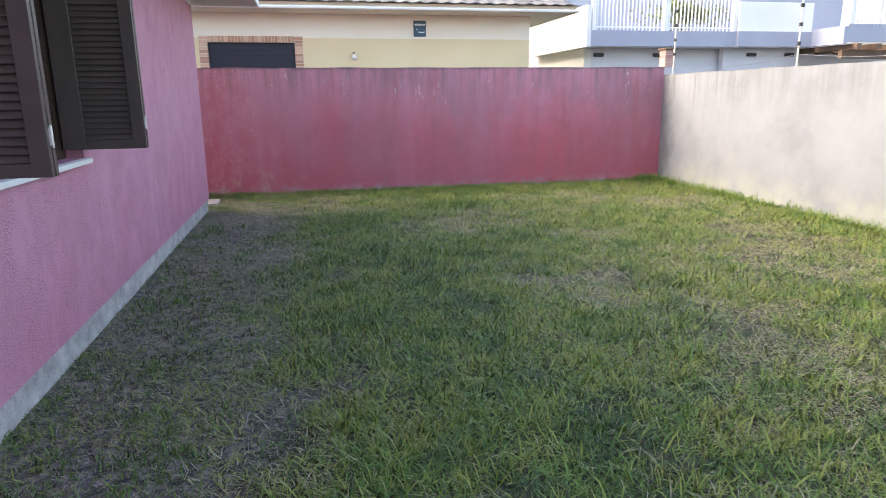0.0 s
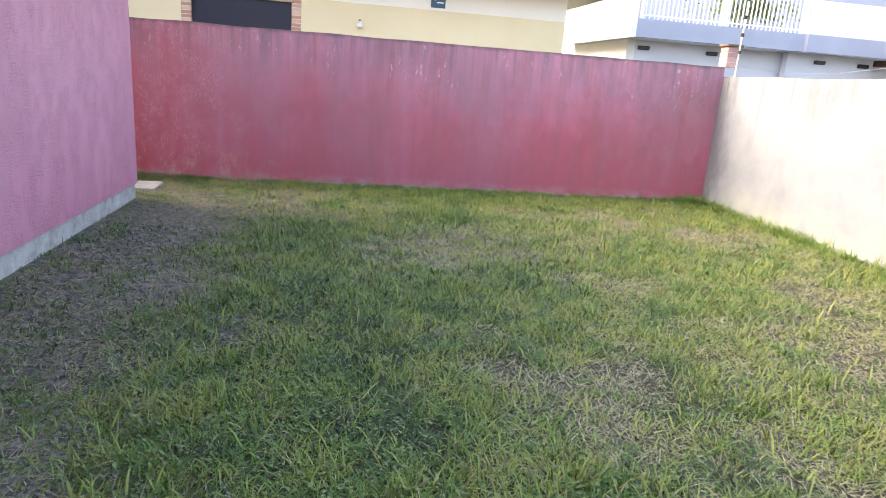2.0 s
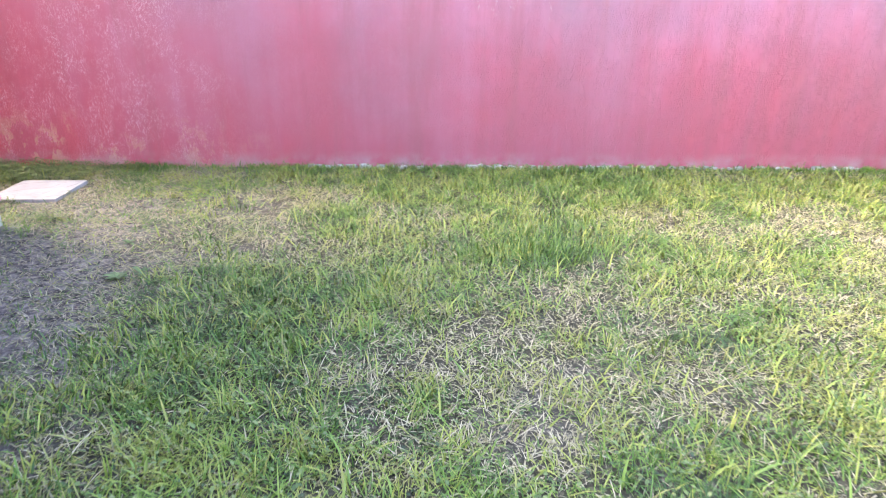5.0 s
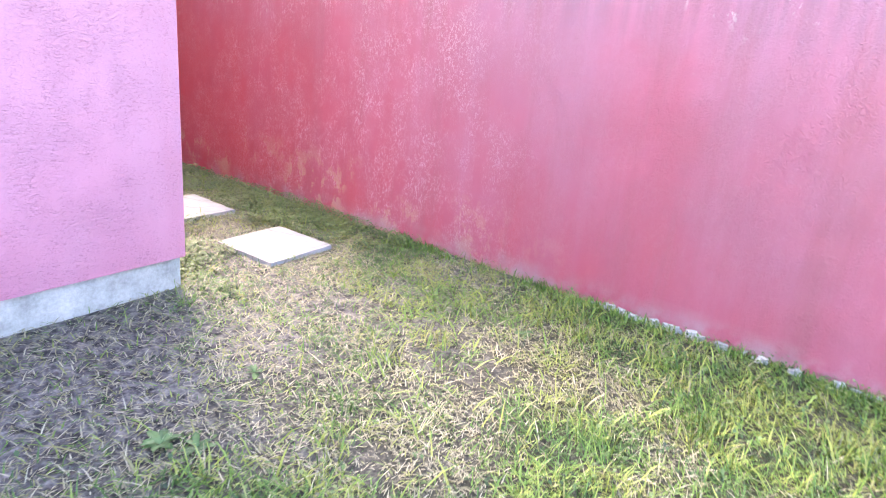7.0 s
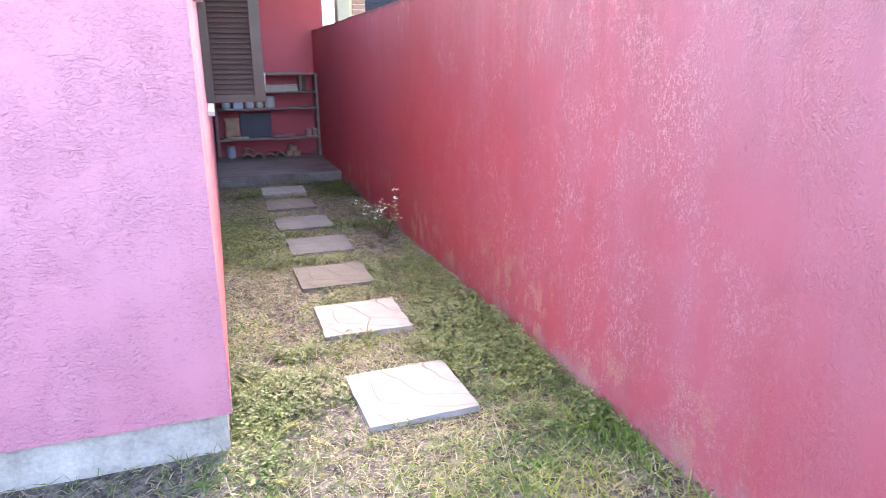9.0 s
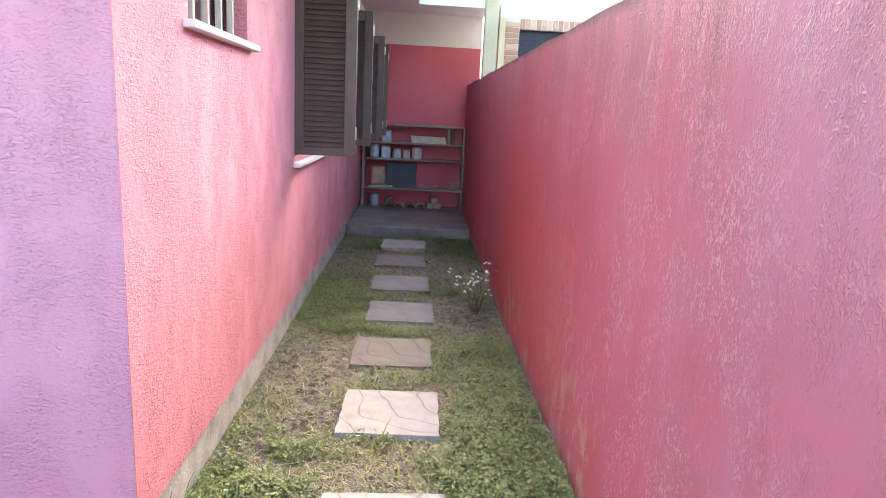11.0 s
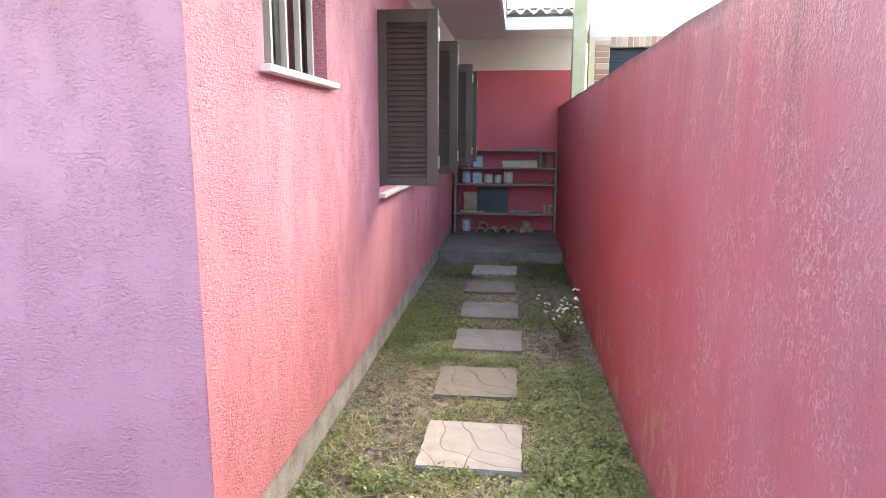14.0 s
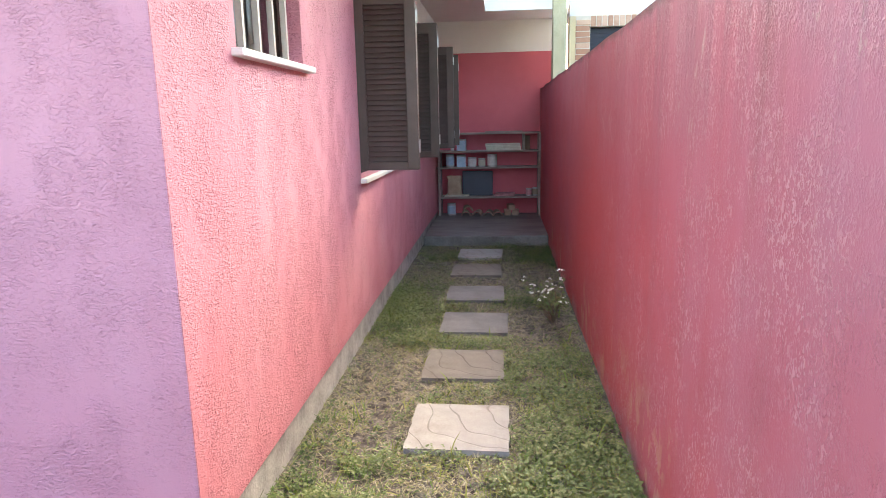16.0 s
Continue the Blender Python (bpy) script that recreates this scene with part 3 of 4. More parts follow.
def casement(name, label, u0, u1, z0, z1, place):
    """A two-sash window in the wall's depth, in a plane with u across and v inward."""
    th = tagged(new(name), label, "window", kind="structure")
    f = 0.055
    part("window_frame", boxes((u0, 0.10, z0, u0 + f, 0.16, z1), (u1 - f, 0.10, z0, u1, 0.16, z1), (u0 + f, 0.10, z1 - f, u1 - f, 0.16, z1), (u0 + f, 0.10, z0, u1 - f, 0.16, z0 + f), bevel=0.003), M["frame"], th)
    mid = (u0 + u1) / 2
    for a, b in ((u0 + f, mid), (mid, u1 - f)):
        g = 0.05
        sash = part("sash", boxes((a, 0.105, z0 + f, a + g, 0.135, z1 - f), (b - g, 0.105, z0 + f, b, 0.135, z1 - f), (a + g, 0.105, z1 - f - g, b - g, 0.135, z1 - f), (a + g, 0.105, z0 + f, b - g, 0.135, z0 + f + g)), M["frame"], th)
        part("pane", boxes((a + g, 0.117, z0 + f + g, b - g, 0.121, z1 - f - g)), M["glass"], sash)
    part("window_sill", boxes((u0 - 0.02, -0.045, z0 - 0.035, u1 + 0.02, 0.10, z0 - 0.002), bevel=0.004), M["sill"], th, "white stone sill")
    th.matrix_basis = place
    return th


# local x along the wall, local y into the wall
EAST = pose(0.02, 0, 0, 0, 0, 90)
PASS = pose(0, 0.02, 0, 0, 0, 180)
casement("window_east", "two-sash dark timber window with a pale stone sill", -6.28, -4.655, 1.15, 2.38, EAST)
casement("window_near", "two-sash dark timber window behind folded shutters", 2.575, 4.12, 1.15, 2.38, PASS)
casement("window_far", "two-sash dark timber window behind folded shutters", 5.92, 6.93, 1.15, 2.38, PASS)

small = tagged(new("window_barred"), "small high window with cream security bars", "window", kind="structure")
u0, u1, z0, z1 = 0.57, 1.38, 1.81, 2.46
part("window_frame", boxes((u0, 0.10, z0, u0 + 0.04, 0.15, z1), (u1 - 0.04, 0.10, z0, u1, 0.15, z1), (u0 + 0.04, 0.10, z1 - 0.04, u1 - 0.04, 0.15, z1), (u0 + 0.04, 0.10, z0, u1 - 0.04, 0.15, z0 + 0.04)), M["frame"], small)
part("pane", boxes((u0 + 0.04, 0.122, z0 + 0.04, u1 - 0.04, 0.127, z1 - 0.04)), M["glass"], small)
part("window_sill", boxes((u0 - 0.05, -0.045, z0 - 0.032, u1 + 0.07, 0.10, z0 - 0.002), bevel=0.004), M["sill"], small, "white stone sill")
part("bar_rail", boxes((u0 + 0.002, 0.045, z0 + 0.001, u1 - 0.002, 0.075, z0 + 0.012)), M["bars"], small, "cream bottom rail")
for i in range(5):
    x = u0 + 0.015 + i * 0.178
    part("bar", boxes((x, 0.047, z0 + 0.012, x + 0.022, 0.073, z1)), M["bars"], small)
small.matrix_basis = PASS

# ---- porch roof tiles ----
porch_roof = tagged(new("porch_roof"), "pale barrel-tiled porch roof above a white fascia", "roof", kind="structure")


def tile_mesh(width, length, rise, mat, n=10):
    bm = bmesh.new()
    cols = []
    for i in range(n + 1):
        a = i / n
        z = rise * (0.5 - 0.5 * math.cos(2 * math.pi * a))
        cols.append([bm.verts.new((u, (a - 0.5) * width, z + d)) for u, d in ((0, 0), (-length, 0), (-length, -0.014), (0, -0.014))])
    for a, b in zip(cols, cols[1:]):
        for k in range(4):
            bm.faces.new((a[k], a[(k + 1) % 4], b[(k + 1) % 4], b[k]))
    bm.faces.new(cols[0])
    bm.faces.new(cols[-1][::-1])
    return mesh_of("tile", bm, mat)


TILE = tile_mesh(0.152, 0.46, 0.055, M["paletile"])
part("roof_deck", boxes((-8.2, 0.82, 2.985, -6.0, 1.72, 3.0)), M["timber"], porch_roof)
for row in range(6):
    for col in range(6):
        piece("tile", TILE, porch_roof, pose(-5.90 - row * 0.37, 0.90 + col * 0.15, 2.925 + row * 0.13, 0, 17, 0))

# ---- shelves and what stands on them ----
SHX0, SHX1 = -7.99, -7.68
unit = thing("shelf_unit", "rough home-made shelf unit of greyed boards on the porch", "shelf unit")
part("upright", boxes((SHX0, 0.05, 0.12, SHX1, 0.085, 1.10), bevel=0.003), M["board"], unit)
part("upright", boxes((SHX0, 1.53, 0.12, SHX1, 1.562, 1.345), bevel=0.003), M["board"], unit)
part("upright", boxes((SHX0, 1.30, 1.085, SHX1 - 0.03, 1.335, 1.325), bevel=0.003), M["board"], unit)
for z, y0, y1, dx in ((0.395, 0.04, 1.55, 0.01), (0.835, 0.03, 1.555, 0.0), (1.075, 0.05, 1.56, 0.015), (1.335, 0.20, 1.562, 0.0)):
    part("shelf", boxes((SHX0, y0, z - 0.012, SHX1 + dx, y1, z + 0.012), bevel=0.002), M["board"], unit)

P_BLUE = surface("pale_blue_carton", (0.28, 0.42, 0.58), (0.50, 0.62, 0.74), 18, 90, 0.5, 0.1, 0.001, local=True)
P_LABEL = surface("worn_paper_label", (0.45, 0.44, 0.46), (0.66, 0.65, 0.66), 22, 120, 0.6, 0.1, 0.001, local=True)
P_TIN = surface("dull_tinplate", (0.34, 0.34, 0.36), (0.52, 0.52, 0.54), 18, 120, 0.4, 0.1, 0.001, metal=0.7, local=True)
P_BAG = surface("brown_paper_sack", (0.26, 0.17, 0.12), (0.44, 0.32, 0.24), 12, 60, 0.8, 0.4, 0.004, local=True)
P_NAVY = surface("navy_board", (0.012, 0.016, 0.040), (0.024, 0.030, 0.066), 4, 60, 0.5, 0.1, 0.001)
P_CLAY = surface("old_roof_clay", (0.30, 0.20, 0.15), (0.48, 0.36, 0.28), 15, 80, 0.85, 0.4, 0.003, local=True)
P_PAPER = surface("yellowed_paper", (0.48, 0.44, 0.38), (0.64, 0.60, 0.53), 14, 90, 0.8, 0.2, 0.001, local=True)
P_CLOTH = surface("faded_pink_cloth", (0.42, 0.16, 0.20), (0.60, 0.36, 0.38), 14, 70, 0.9, 0.3, 0.002, local=True)


def tin(y, z, r, h, label, paint, x=-7.80):
    th = thing("paint_tin", label, "tin", (x, y, z), "tins on the shelves")
    bm = bmesh.new()
    lathe(bm, [(r * 0.97, 0), (r, 0.006), (r, h - 0.012), (r * 1.03, h - 0.009), (r * 1.03, h - 0.002), (r * 0.94, h), (r * 0.92, h - 0.006)], n=18)
    part("body", bm, P_TIN, th)
    bm = bmesh.new()
    lathe(bm, [(r + 0.0015, h * 0.14), (r + 0.002, h * 0.16), (r + 0.002, h * 0.8), (r + 0.0015, h * 0.82)], n=18)
    part("label", bm, paint, th, "printed paper wrapper")


def carton(y, z, w, d, h, label, paint, x=-7.80, turn=0.0):
    th = thing("carton", label, "carton", (x, y, z), "", turn)
    part("body", boxes((-d / 2, -w / 2, 0, d / 2, w / 2, h * 0.86), bevel=0.003), paint, th)
    bm = bmesh.new()
    v = [bm.verts.new(c) for c in ((-d / 2, -w / 2, h * 0.862), (d / 2, -w / 2, h * 0.862), (d / 2, w / 2, h * 0.862), (-d / 2, w / 2, h * 0.862), (0, -w / 2, h), (0, w / 2, h))]
    for f in ((0, 1, 4), (2, 3, 5), (1, 2, 5, 4), (3, 0, 4, 5), (3, 2, 1, 0)):
        bm.faces.new([v[i] for i in f])
    part("folded_top", bm, P_LABEL, th)


tin(0.225, 0.847, 0.062, 0.19, "tall blue and white tin on a plank shelf", P_BLUE)
carton(0.39, 0.847, 0.13, 0.10, 0.18, "blue and white drink carton on a plank shelf", P_BLUE, turn=6)
tin(0.555, 0.847, 0.062, 0.14, "grey labelled tin on a plank shelf", P_LABEL)
tin(0.70, 0.847, 0.05, 0.125, "small pale tin on a plank shelf", P_PAPER)
tin(0.855, 0.847, 0.07, 0.18, "tall pale labelled tin on a plank shelf", P_LABEL)
tin(0.235, 0.12, 0.062, 0.18, "blue and white tin on the porch floor", P_BLUE)
tin(0.26, 1.087, 0.022, 0.05, "small white jar on the upper shelf", P_LABEL)
tin(1.40, 0.407, 0.045, 0.11, "dusty pinkish tin on the lower shelf", P_CLOTH)
tin(1.49, 0.407, 0.04, 0.12, "dusty dark tin on the lower shelf", P_BAG)
carton(0.40, 1.087, 0.13, 0.09, 0.17, "pale blue carton on the upper shelf", P_BLUE, turn=-8)


def stack(name, label, category, y0, y1, z, n, thick, paint, skew=0.03):
    th = thing(name, label, category)
    for i in range(n):
        s = skew * (random.random() - 0.5)
        part("sheet", boxes((-7.95, y0 + s, z + i * thick + 0.0005, -7.73 + s, y1 + s * 0.6, z + (i + 1) * thick - 0.0005), bevel=0.002), paint, th)


stack("board_stack", "stack of grey offcut boards on the upper shelf", "boards", 0.76, 1.27, 1.087, 4, 0.024, P_PAPER)
stack("plank_stack", "loose grey planks lying on the top shelf", "planks", 0.75, 1.30, 1.347, 1, 0.016, M["board"])
stack("magazine_pile", "few old magazines lying under the paper sack", "magazines", 0.14, 0.50, 0.407, 2, 0.012, P_PAPER)
stack("cloth_pile", "folded faded pink rags on the lower shelf", "rags", 0.90, 1.19, 0.407, 3, 0.014, P_CLOTH, 0.08)
tagged(part("leaning_block", boxes((-7.93, 1.53 - 0.19, 1.087, -7.78, 1.53 - 0.12, 1.29), bevel=0.004), M["timber"]), "dark wooden block standing on the upper shelf", "block")

bm = boxes((-0.07, -0.105, 0, 0.07, 0.105, 0.28))
bmesh.ops.subdivide_edges(bm, edges=bm.edges[:], cuts=4, use_grid_fill=True)
for v in bm.verts:
    k = v.co.z / 0.28
    v.co.x *= 1.0 - 0.45 * k * k
    v.co += Vector((0.018, 0.018, 0.012)) * noise.noise(v.co * 14) * (0.3 + k)
    v.co.z = max(v.co.z, 0)
for f in bm.faces:
    f.smooth = True
sack = tagged(part("paper_sack", bm, P_BAG), "crumpled brown paper sack on the magazines", "sack")
sack.matrix_basis = pose(-7.83, 0.285, 0.431)
nb = tagged(part("navy_panel", boxes((-0.012, -0.23, 0, 0.012, 0.23, 0.37), bevel=0.004), P_NAVY), "dark navy board leaning at the back of the shelf", "board")
nb.matrix_basis = pose(-7.86, 0.63, 0.407, 0, -9, 0)



def barrel_tile(r, length, thick):
    """A half-round clay tile lying on its two edges, tapering a little."""
    bm = bmesh.new()
    ends = []
    for u, k in ((0, 1.0), (-length, 0.86)):
        ring = []
        for q, rr in ((0, r * k), (1, r * k - thick)):
            arc = [math.pi * i / 10 for i in range(11)]
            ring += [bm.verts.new((u, rr * math.cos(a), rr * math.sin(a))) for a in (arc if q == 0 else arc[::-1])]
        ends.append(ring)
    n = len(ends[0])
    for i in range(n):
        bm.faces.new((ends[0][i], ends[0][(i + 1) % n], ends[1][(i + 1) % n], ends[1][i]))
    for ring in ends:
        for i in range(10):
            bm.faces.new((ring[i], ring[i + 1], ring[n - 2 - i], ring[n - 1 - i]))
    return mesh_of("roof_tile", bm, P_CLAY)


CLAY = barrel_tile(0.072, 0.30, 0.014)
for y, z, tx in ((0.46, 0.121, 4), (0.615, 0.121, -6), (0.50, 0.196, 8), (0.79, 0.121, -4), (0.94, 0.121, 5)):
    ob = tagged(new("roof_tile", CLAY), "spare half-round clay roof tile below the shelf", "roof tile", "spare roof tiles under the shelf")
    ob.matrix_basis = pose(-7.66, y, z, 0, 0, tx)
for y, z, t in ((1.08, 0.12, 4), (1.20, 0.12, -3), (1.13, 0.20, 10)):
    bm = boxes((-0.1, -0.048, 0, 0.1, 0.048, 0.078), bevel=0.006)
    for k in (-0.024, 0.024):
        rod(bm, (0.097, k, 0.039), (0.1015, k, 0.039), 0.014, 0.014, 8)
    ob = tagged(part("hollow_brick", bm, P_CLAY), "spare hollow clay brick on the porch floor", "brick", "spare bricks under the shelf")
    ob.matrix_basis = pose(-7.80, y, z + 0.001, 0, 0, t)

# ---- flowering shrub by the red wall ----
shrub = thing("flowering_shrub", "spindly small shrub with white flowers by the red wall", "shrub", (-2.95, 1.38, -0.01))
rs = random.Random(5)
twigs, leaf_bm, blooms = bmesh.new(), bmesh.new(), []


def tiny_leaf(bm, c, s, r):
    d = Vector((r.uniform(-1, 1), r.uniform(-1, 1), r.uniform(-0.3, 0.6))).normalized()
    w = d.cross(Vector((r.uniform(-1, 1), r.uniform(-1, 1), 1))).normalized() * 0.45 * s
    u = w.cross(d).normalized() * 0.12 * s
    vs = [bm.verts.new(Vector(c) + o) for o in (Vector((0, 0, 0)), d * s * 0.5 + w + u, d * s, d * s * 0.5 - w + u)]
    bm.faces.new((vs[0], vs[1], vs[2]))
    bm.faces.new((vs[0], vs[2], vs[3]))


for k, (tx, ty, tz) in enumerate(((0.02, -0.04, 0.42), (0.52, 0.10, 0.60), (-0.10, -0.30, 0.40), (0.10, -0.16, 0.34), (0.28, 0.06, 0.46), (-0.2, -0.08, 0.30), (0.36, 0.04, 0.30), (-0.34, -0.34, 0.36))):
    p = Vector((0, 0, 0))
    end = Vector((tx * 0.52, ty * 0.65, tz * 0.78))
    for i in range(6):
        a = (i + 1) / 6
        q = end * a + Vector((rs.uniform(-1, 1), rs.uniform(-1, 1), 0.6 * math.sin(math.pi * a))) * 0.025
        rod(twigs, p, q, 0.005 * (1.1 - a) + 0.0012, 0.005 * (1.0 - a) + 0.001, 5)
        for _ in range(3 if i > 1 else 1):
            tiny_leaf(leaf_bm, q + Vector((rs.uniform(-1, 1), rs.uniform(-1, 1), rs.uniform(-1, 1))) * 0.03, rs.uniform(0.022, 0.042), rs)
        if i > 2:
            for _ in range(rs.choice((0, 1, 2, 2))):
                c = q + Vector((rs.uniform(-1, 1), rs.uniform(-1, 1), rs.uniform(-0.3, 1))) * 0.035
                petal_bm = bmesh.new()
                for _ in range(5):
                    tiny_leaf(petal_bm, c, 0.018, rs)
                blooms.append(petal_bm)
        p = q
part("stem", twigs, M["twig"], shrub)
part("foliage", leaf_bm, M["leaf"], shrub)
for bloom in blooms:
    part("flower", bloom, M["petal"], shrub, "small white flower")


def weed_leaf():
    bm = bmesh.new()
    rows = [(Vector((t, 0, 0.55 * t - 0.45 * t * t)), Vector((0, 0.2 * k, 0))) for t, k in ((0, 0.25), (0.35, 0.9), (0.7, 1.0), (1.0, 0.1))]
    pts = [(bm.verts.new(c - e), bm.verts.new(c - Vector((0, 0, 0.03))), bm.verts.new(c + e)) for c, e in rows]
    for p0, p1 in zip(pts, pts[1:]):
        bm.faces.new((p0[0], p0[1], p1[1], p1[0]))
        bm.faces.new((p0[1], p0[2], p1[2], p1[1]))
    return mesh_of("leaf", bm, WEED)


WEED = surface("weed_leaf_green", (0.05, 0.10, 0.03), (0.10, 0.17, 0.05), 30, 120, 0.55, 0.2, 0.002, vary=0.8)
WEED_LEAF = weed_leaf()


def rosette(x, y, n, size, seed):
    r = random.Random(seed)
    th = thing("weed", "low broad-leaved green weed rosette in the grass", "weed", (x, y, -0.008), "weed rosettes")
    for i in range(n):
        l = size * r.uniform(0.6, 1.1)
        piece("leaf", WEED_LEAF, th, pose(0, 0, 0.004, r.uniform(-15, 15), r.uniform(-18, 10), 137.5 * i + r.uniform(-15, 15)) @ Matrix.Diagonal((l, l, l, 1)))


for k, (x, y, n, s) in enumerate(((-0.95, 1.33, 12, 0.10), (-0.7, 1.2, 9, 0.07), (1.05, -0.75, 16, 0.07), (1.15, -0.68, 12, 0.06), (0.25, 1.3, 9, 0.07), (-1.6, 1.3, 9, 0.08), (1.5, 0.9, 9, 0.06), (0.9, -0.25, 10, 0.05))):
    rosette(x, y, n, s, k)

# ---- corner pier, electric fence ----
pier = thing("brick_pier", "short red brick pier with a cap on the wall corner", "pier", (7.72, 1.70, 1.97))
PIER = surface("washed_pink_brick", (0.40, 0.22, 0.20), (0.52, 0.32, 0.29), 14, 90, 0.85, 0.4, 0.003, vary=0.5)
pb = mesh_of("brick", boxes((-0.098, -0.098, 0, 0.098, 0.098, 0.062), bevel=0.004), PIER)
part("core", boxes((-0.088, -0.088, 0, 0.088, 0.088, 0.285)), M["mortar"], pier)
for i in range(4):
    piece("brick", pb, pier, pose(0, 0, 0.006 + i * 0.069, 0, 0, 0.8 * (-1) ** i))
part("cap", boxes((-0.125, -0.125, 0.285, 0.125, 0.125, 0.32), bevel=0.006), M["timber"], pier)


def fence_pole(at, top, n):
    th = thing("electric_fence_pole", "thin white electric fence pole with black insulators", "fence pole", at, "electric fence poles")
    bm = bmesh.new()
    rod(bm, (0, 0, -0.25), (0, 0, top), 0.011, n=8)
    part("pole", bm, M["bars"], th)
    for i in range(n):
        bm = bmesh.new()
        z = 0.15 + i * (top - 0.2) / max(n - 1, 1)
        lathe(bm, [(0.012, 0), (0.026, 0.006), (0.026, 0.022), (0.016, 0.03), (0.026, 0.036), (0.02, 0.05)], (0, 0, z), 10)
        part("insulator", bm, M["black"], th)
    th.matrix_basis = pose(*at, -3, 2, 0)


fence_pole((7.70, 1.45, 2.0), 1.15, 5)
fence_pole((7.72, -1.50, 1.95), 1.15, 5)
fence_pole((7.70, -4.5, 1.95), 1.15, 5)
bm = bmesh.new()
pts = [Vector((7.70, 1.45 - 5.95 * i / 24, 1.99 - 0.10 * math.sin(math.pi * ((i % 12) / 12)))) for i in range(25)]
for a, b in zip(pts, pts[1:]):
    rod(bm, a, b, 0.003, n=5)
tagged(part("fence_wire", bm, M["steel"]), "slack fence wire above the plastered wall", "wire")

# ---- neighbour's yellow house ----
nh = tagged(new("neighbour_house"), "yellow and cream single-storey house behind the red wall", "house")
NY = 5.66
W1, W2 = (-0.60, 1.19, 1.2, 2.66), (-3.7, -1.97, 1.2, 2.66)
part("wall", pierced_wall(-6.54, 6.5, [W1, W2], 0.0, 2.755, NY, NY + 0.2, "x"), M["yellow"], nh, "straw yellow lower wall")
part("wall", boxes((6.3, NY + 0.2, 0, 6.5, 14, 2.755)), M["yellow"], nh, "straw yellow lower wall")
part("wall", boxes((-6.54, NY, 2.755, 6.5, NY + 0.2, 3.26)), M["cream"], nh, "cream upper wall")
part("wall", boxes((6.3, NY + 0.2, 2.755, 6.5, 14, 3.26)), M["cream"], nh, "cream upper wall")
part("wall", pierced_wall(1.83, NY, [(2.08, 3.4, 1.2, 2.62)], 0.0, 2.755, -6.74, -6.54, "y"), M["yellow"], nh, "straw yellow wing wall")
part("wall", boxes((-6.74, 1.83, 2.755, -6.54, NY, 3.4)), M["white"], nh, "white upper wing wall")
part("soffit", boxes((-6.54, NY - 0.72, 3.262, 7.3, NY, 3.29), (6.5, NY, 3.262, 7.3, 14, 3.29)), M["cream"], nh)
part("fascia", boxes((-6.54, NY - 0.75, 3.255, 7.33, NY - 0.72, 3.40), (7.3, NY - 0.72, 3.255, 7.33, 14, 3.40)), M["fascia"], nh, "beige fascia board")
bm = bmesh.new()
rod(bm, (-6.54, NY - 0.79, 3.29), (7.36, NY - 0.79, 3.29), 0.035, n=10)
part("gutter", bm, M["white"], nh, "white eaves gutter")
bm = bmesh.new()
q = [bm.verts.new(c) for c in ((-12, NY - 0.80, 3.41), (7.4, NY - 0.80, 3.41), (1.5, 10.0, 4.9), (-12, 10.0, 4.9), (7.4, 14.2, 3.41), (-12, 14.2, 3.41))]
for f in ((0, 1, 2, 3), (1, 4, 2), (4, 5, 3, 2), (0, 3, 5), (5, 4, 1, 0)):
    bm.faces.new([q[i] for i in f])
roof = part("roof", bm, M["greytile"], nh)
NT = tile_mesh(0.30, 0.42, 0.028, M["greytile"], 8)
for col in range(46):
    for row in range(2):
        piece("tile", NT, roof, pose(-6.4 + col * 0.30, NY - 0.84 + row * 0.35, 3.405 + row * 0.115, 0, 17, -90))
# unseen wall and roof, added to block low western sky from the porch
part("wall", boxes((-12, 2.4, 0, -6.74, 2.6, 3.4)), M["white"], nh)
part("wing_roof", boxes((-12, 2.2, 3.402, -6.3, NY, 3.50)), M["greytile"], nh)


def brick_surround(u0, u1, top, low, place, parent):
    """Brick-on-edge lintel and toothed brick jambs round an opening."""
    flat = mesh_of("brick", boxes((-0.085, -0.02, -0.029, 0.085, 0.05, 0.029), bevel=0.004), M["brick"])
    tall = mesh_of("brick", boxes((-0.029, -0.02, -0.062, 0.029, 0.05, 0.062), bevel=0.004), M["brick"])
    back = part("brick_surround", boxes((u0 - 0.175, -0.012, low, u0, 0.05, top + 0.13), (u1, -0.012, low, u1 + 0.175, 0.05, top + 0.13), (u0, -0.012, top, u1, 0.05, top + 0.13)), M["mortar"], parent, "red brick window surround")
    back.matrix_basis = place
    z = low + 0.035
    while z < top + 0.10:
        for c, s in ((u0 - 0.087, -1), (u1 + 0.087, 1)):
            piece("brick", flat, back, pose(c + random.uniform(-0.004, 0.004), random.uniform(-0.004, 0.004), z))
        z += 0.0685
    n = int((u1 - u0) / 0.068)
    for i in range(n):
        piece("brick", tall, back, pose(u0 + (i + 0.5) * (u1 - u0) / n, random.uniform(-0.004, 0.004), top + 0.066))


def roller(u0, u1, z0, z1, place, parent):
    sh = part("window_shutter", boxes((u0, 0.07, z0, u1, 0.11, z1)), M["navy"], parent, "closed navy blue window shutter")
    sh.matrix_basis = place
    slat = mesh_of("slat", boxes((u0 + 0.004, 0.065, 0, u1 - 0.004, 0.0745, 0.048), bevel=0.002), M["navy"])
    for i in range(int((z1 - z0) / 0.05)):
        piece("slat", slat, sh, pose(0, 0, z0 + i * 0.05))


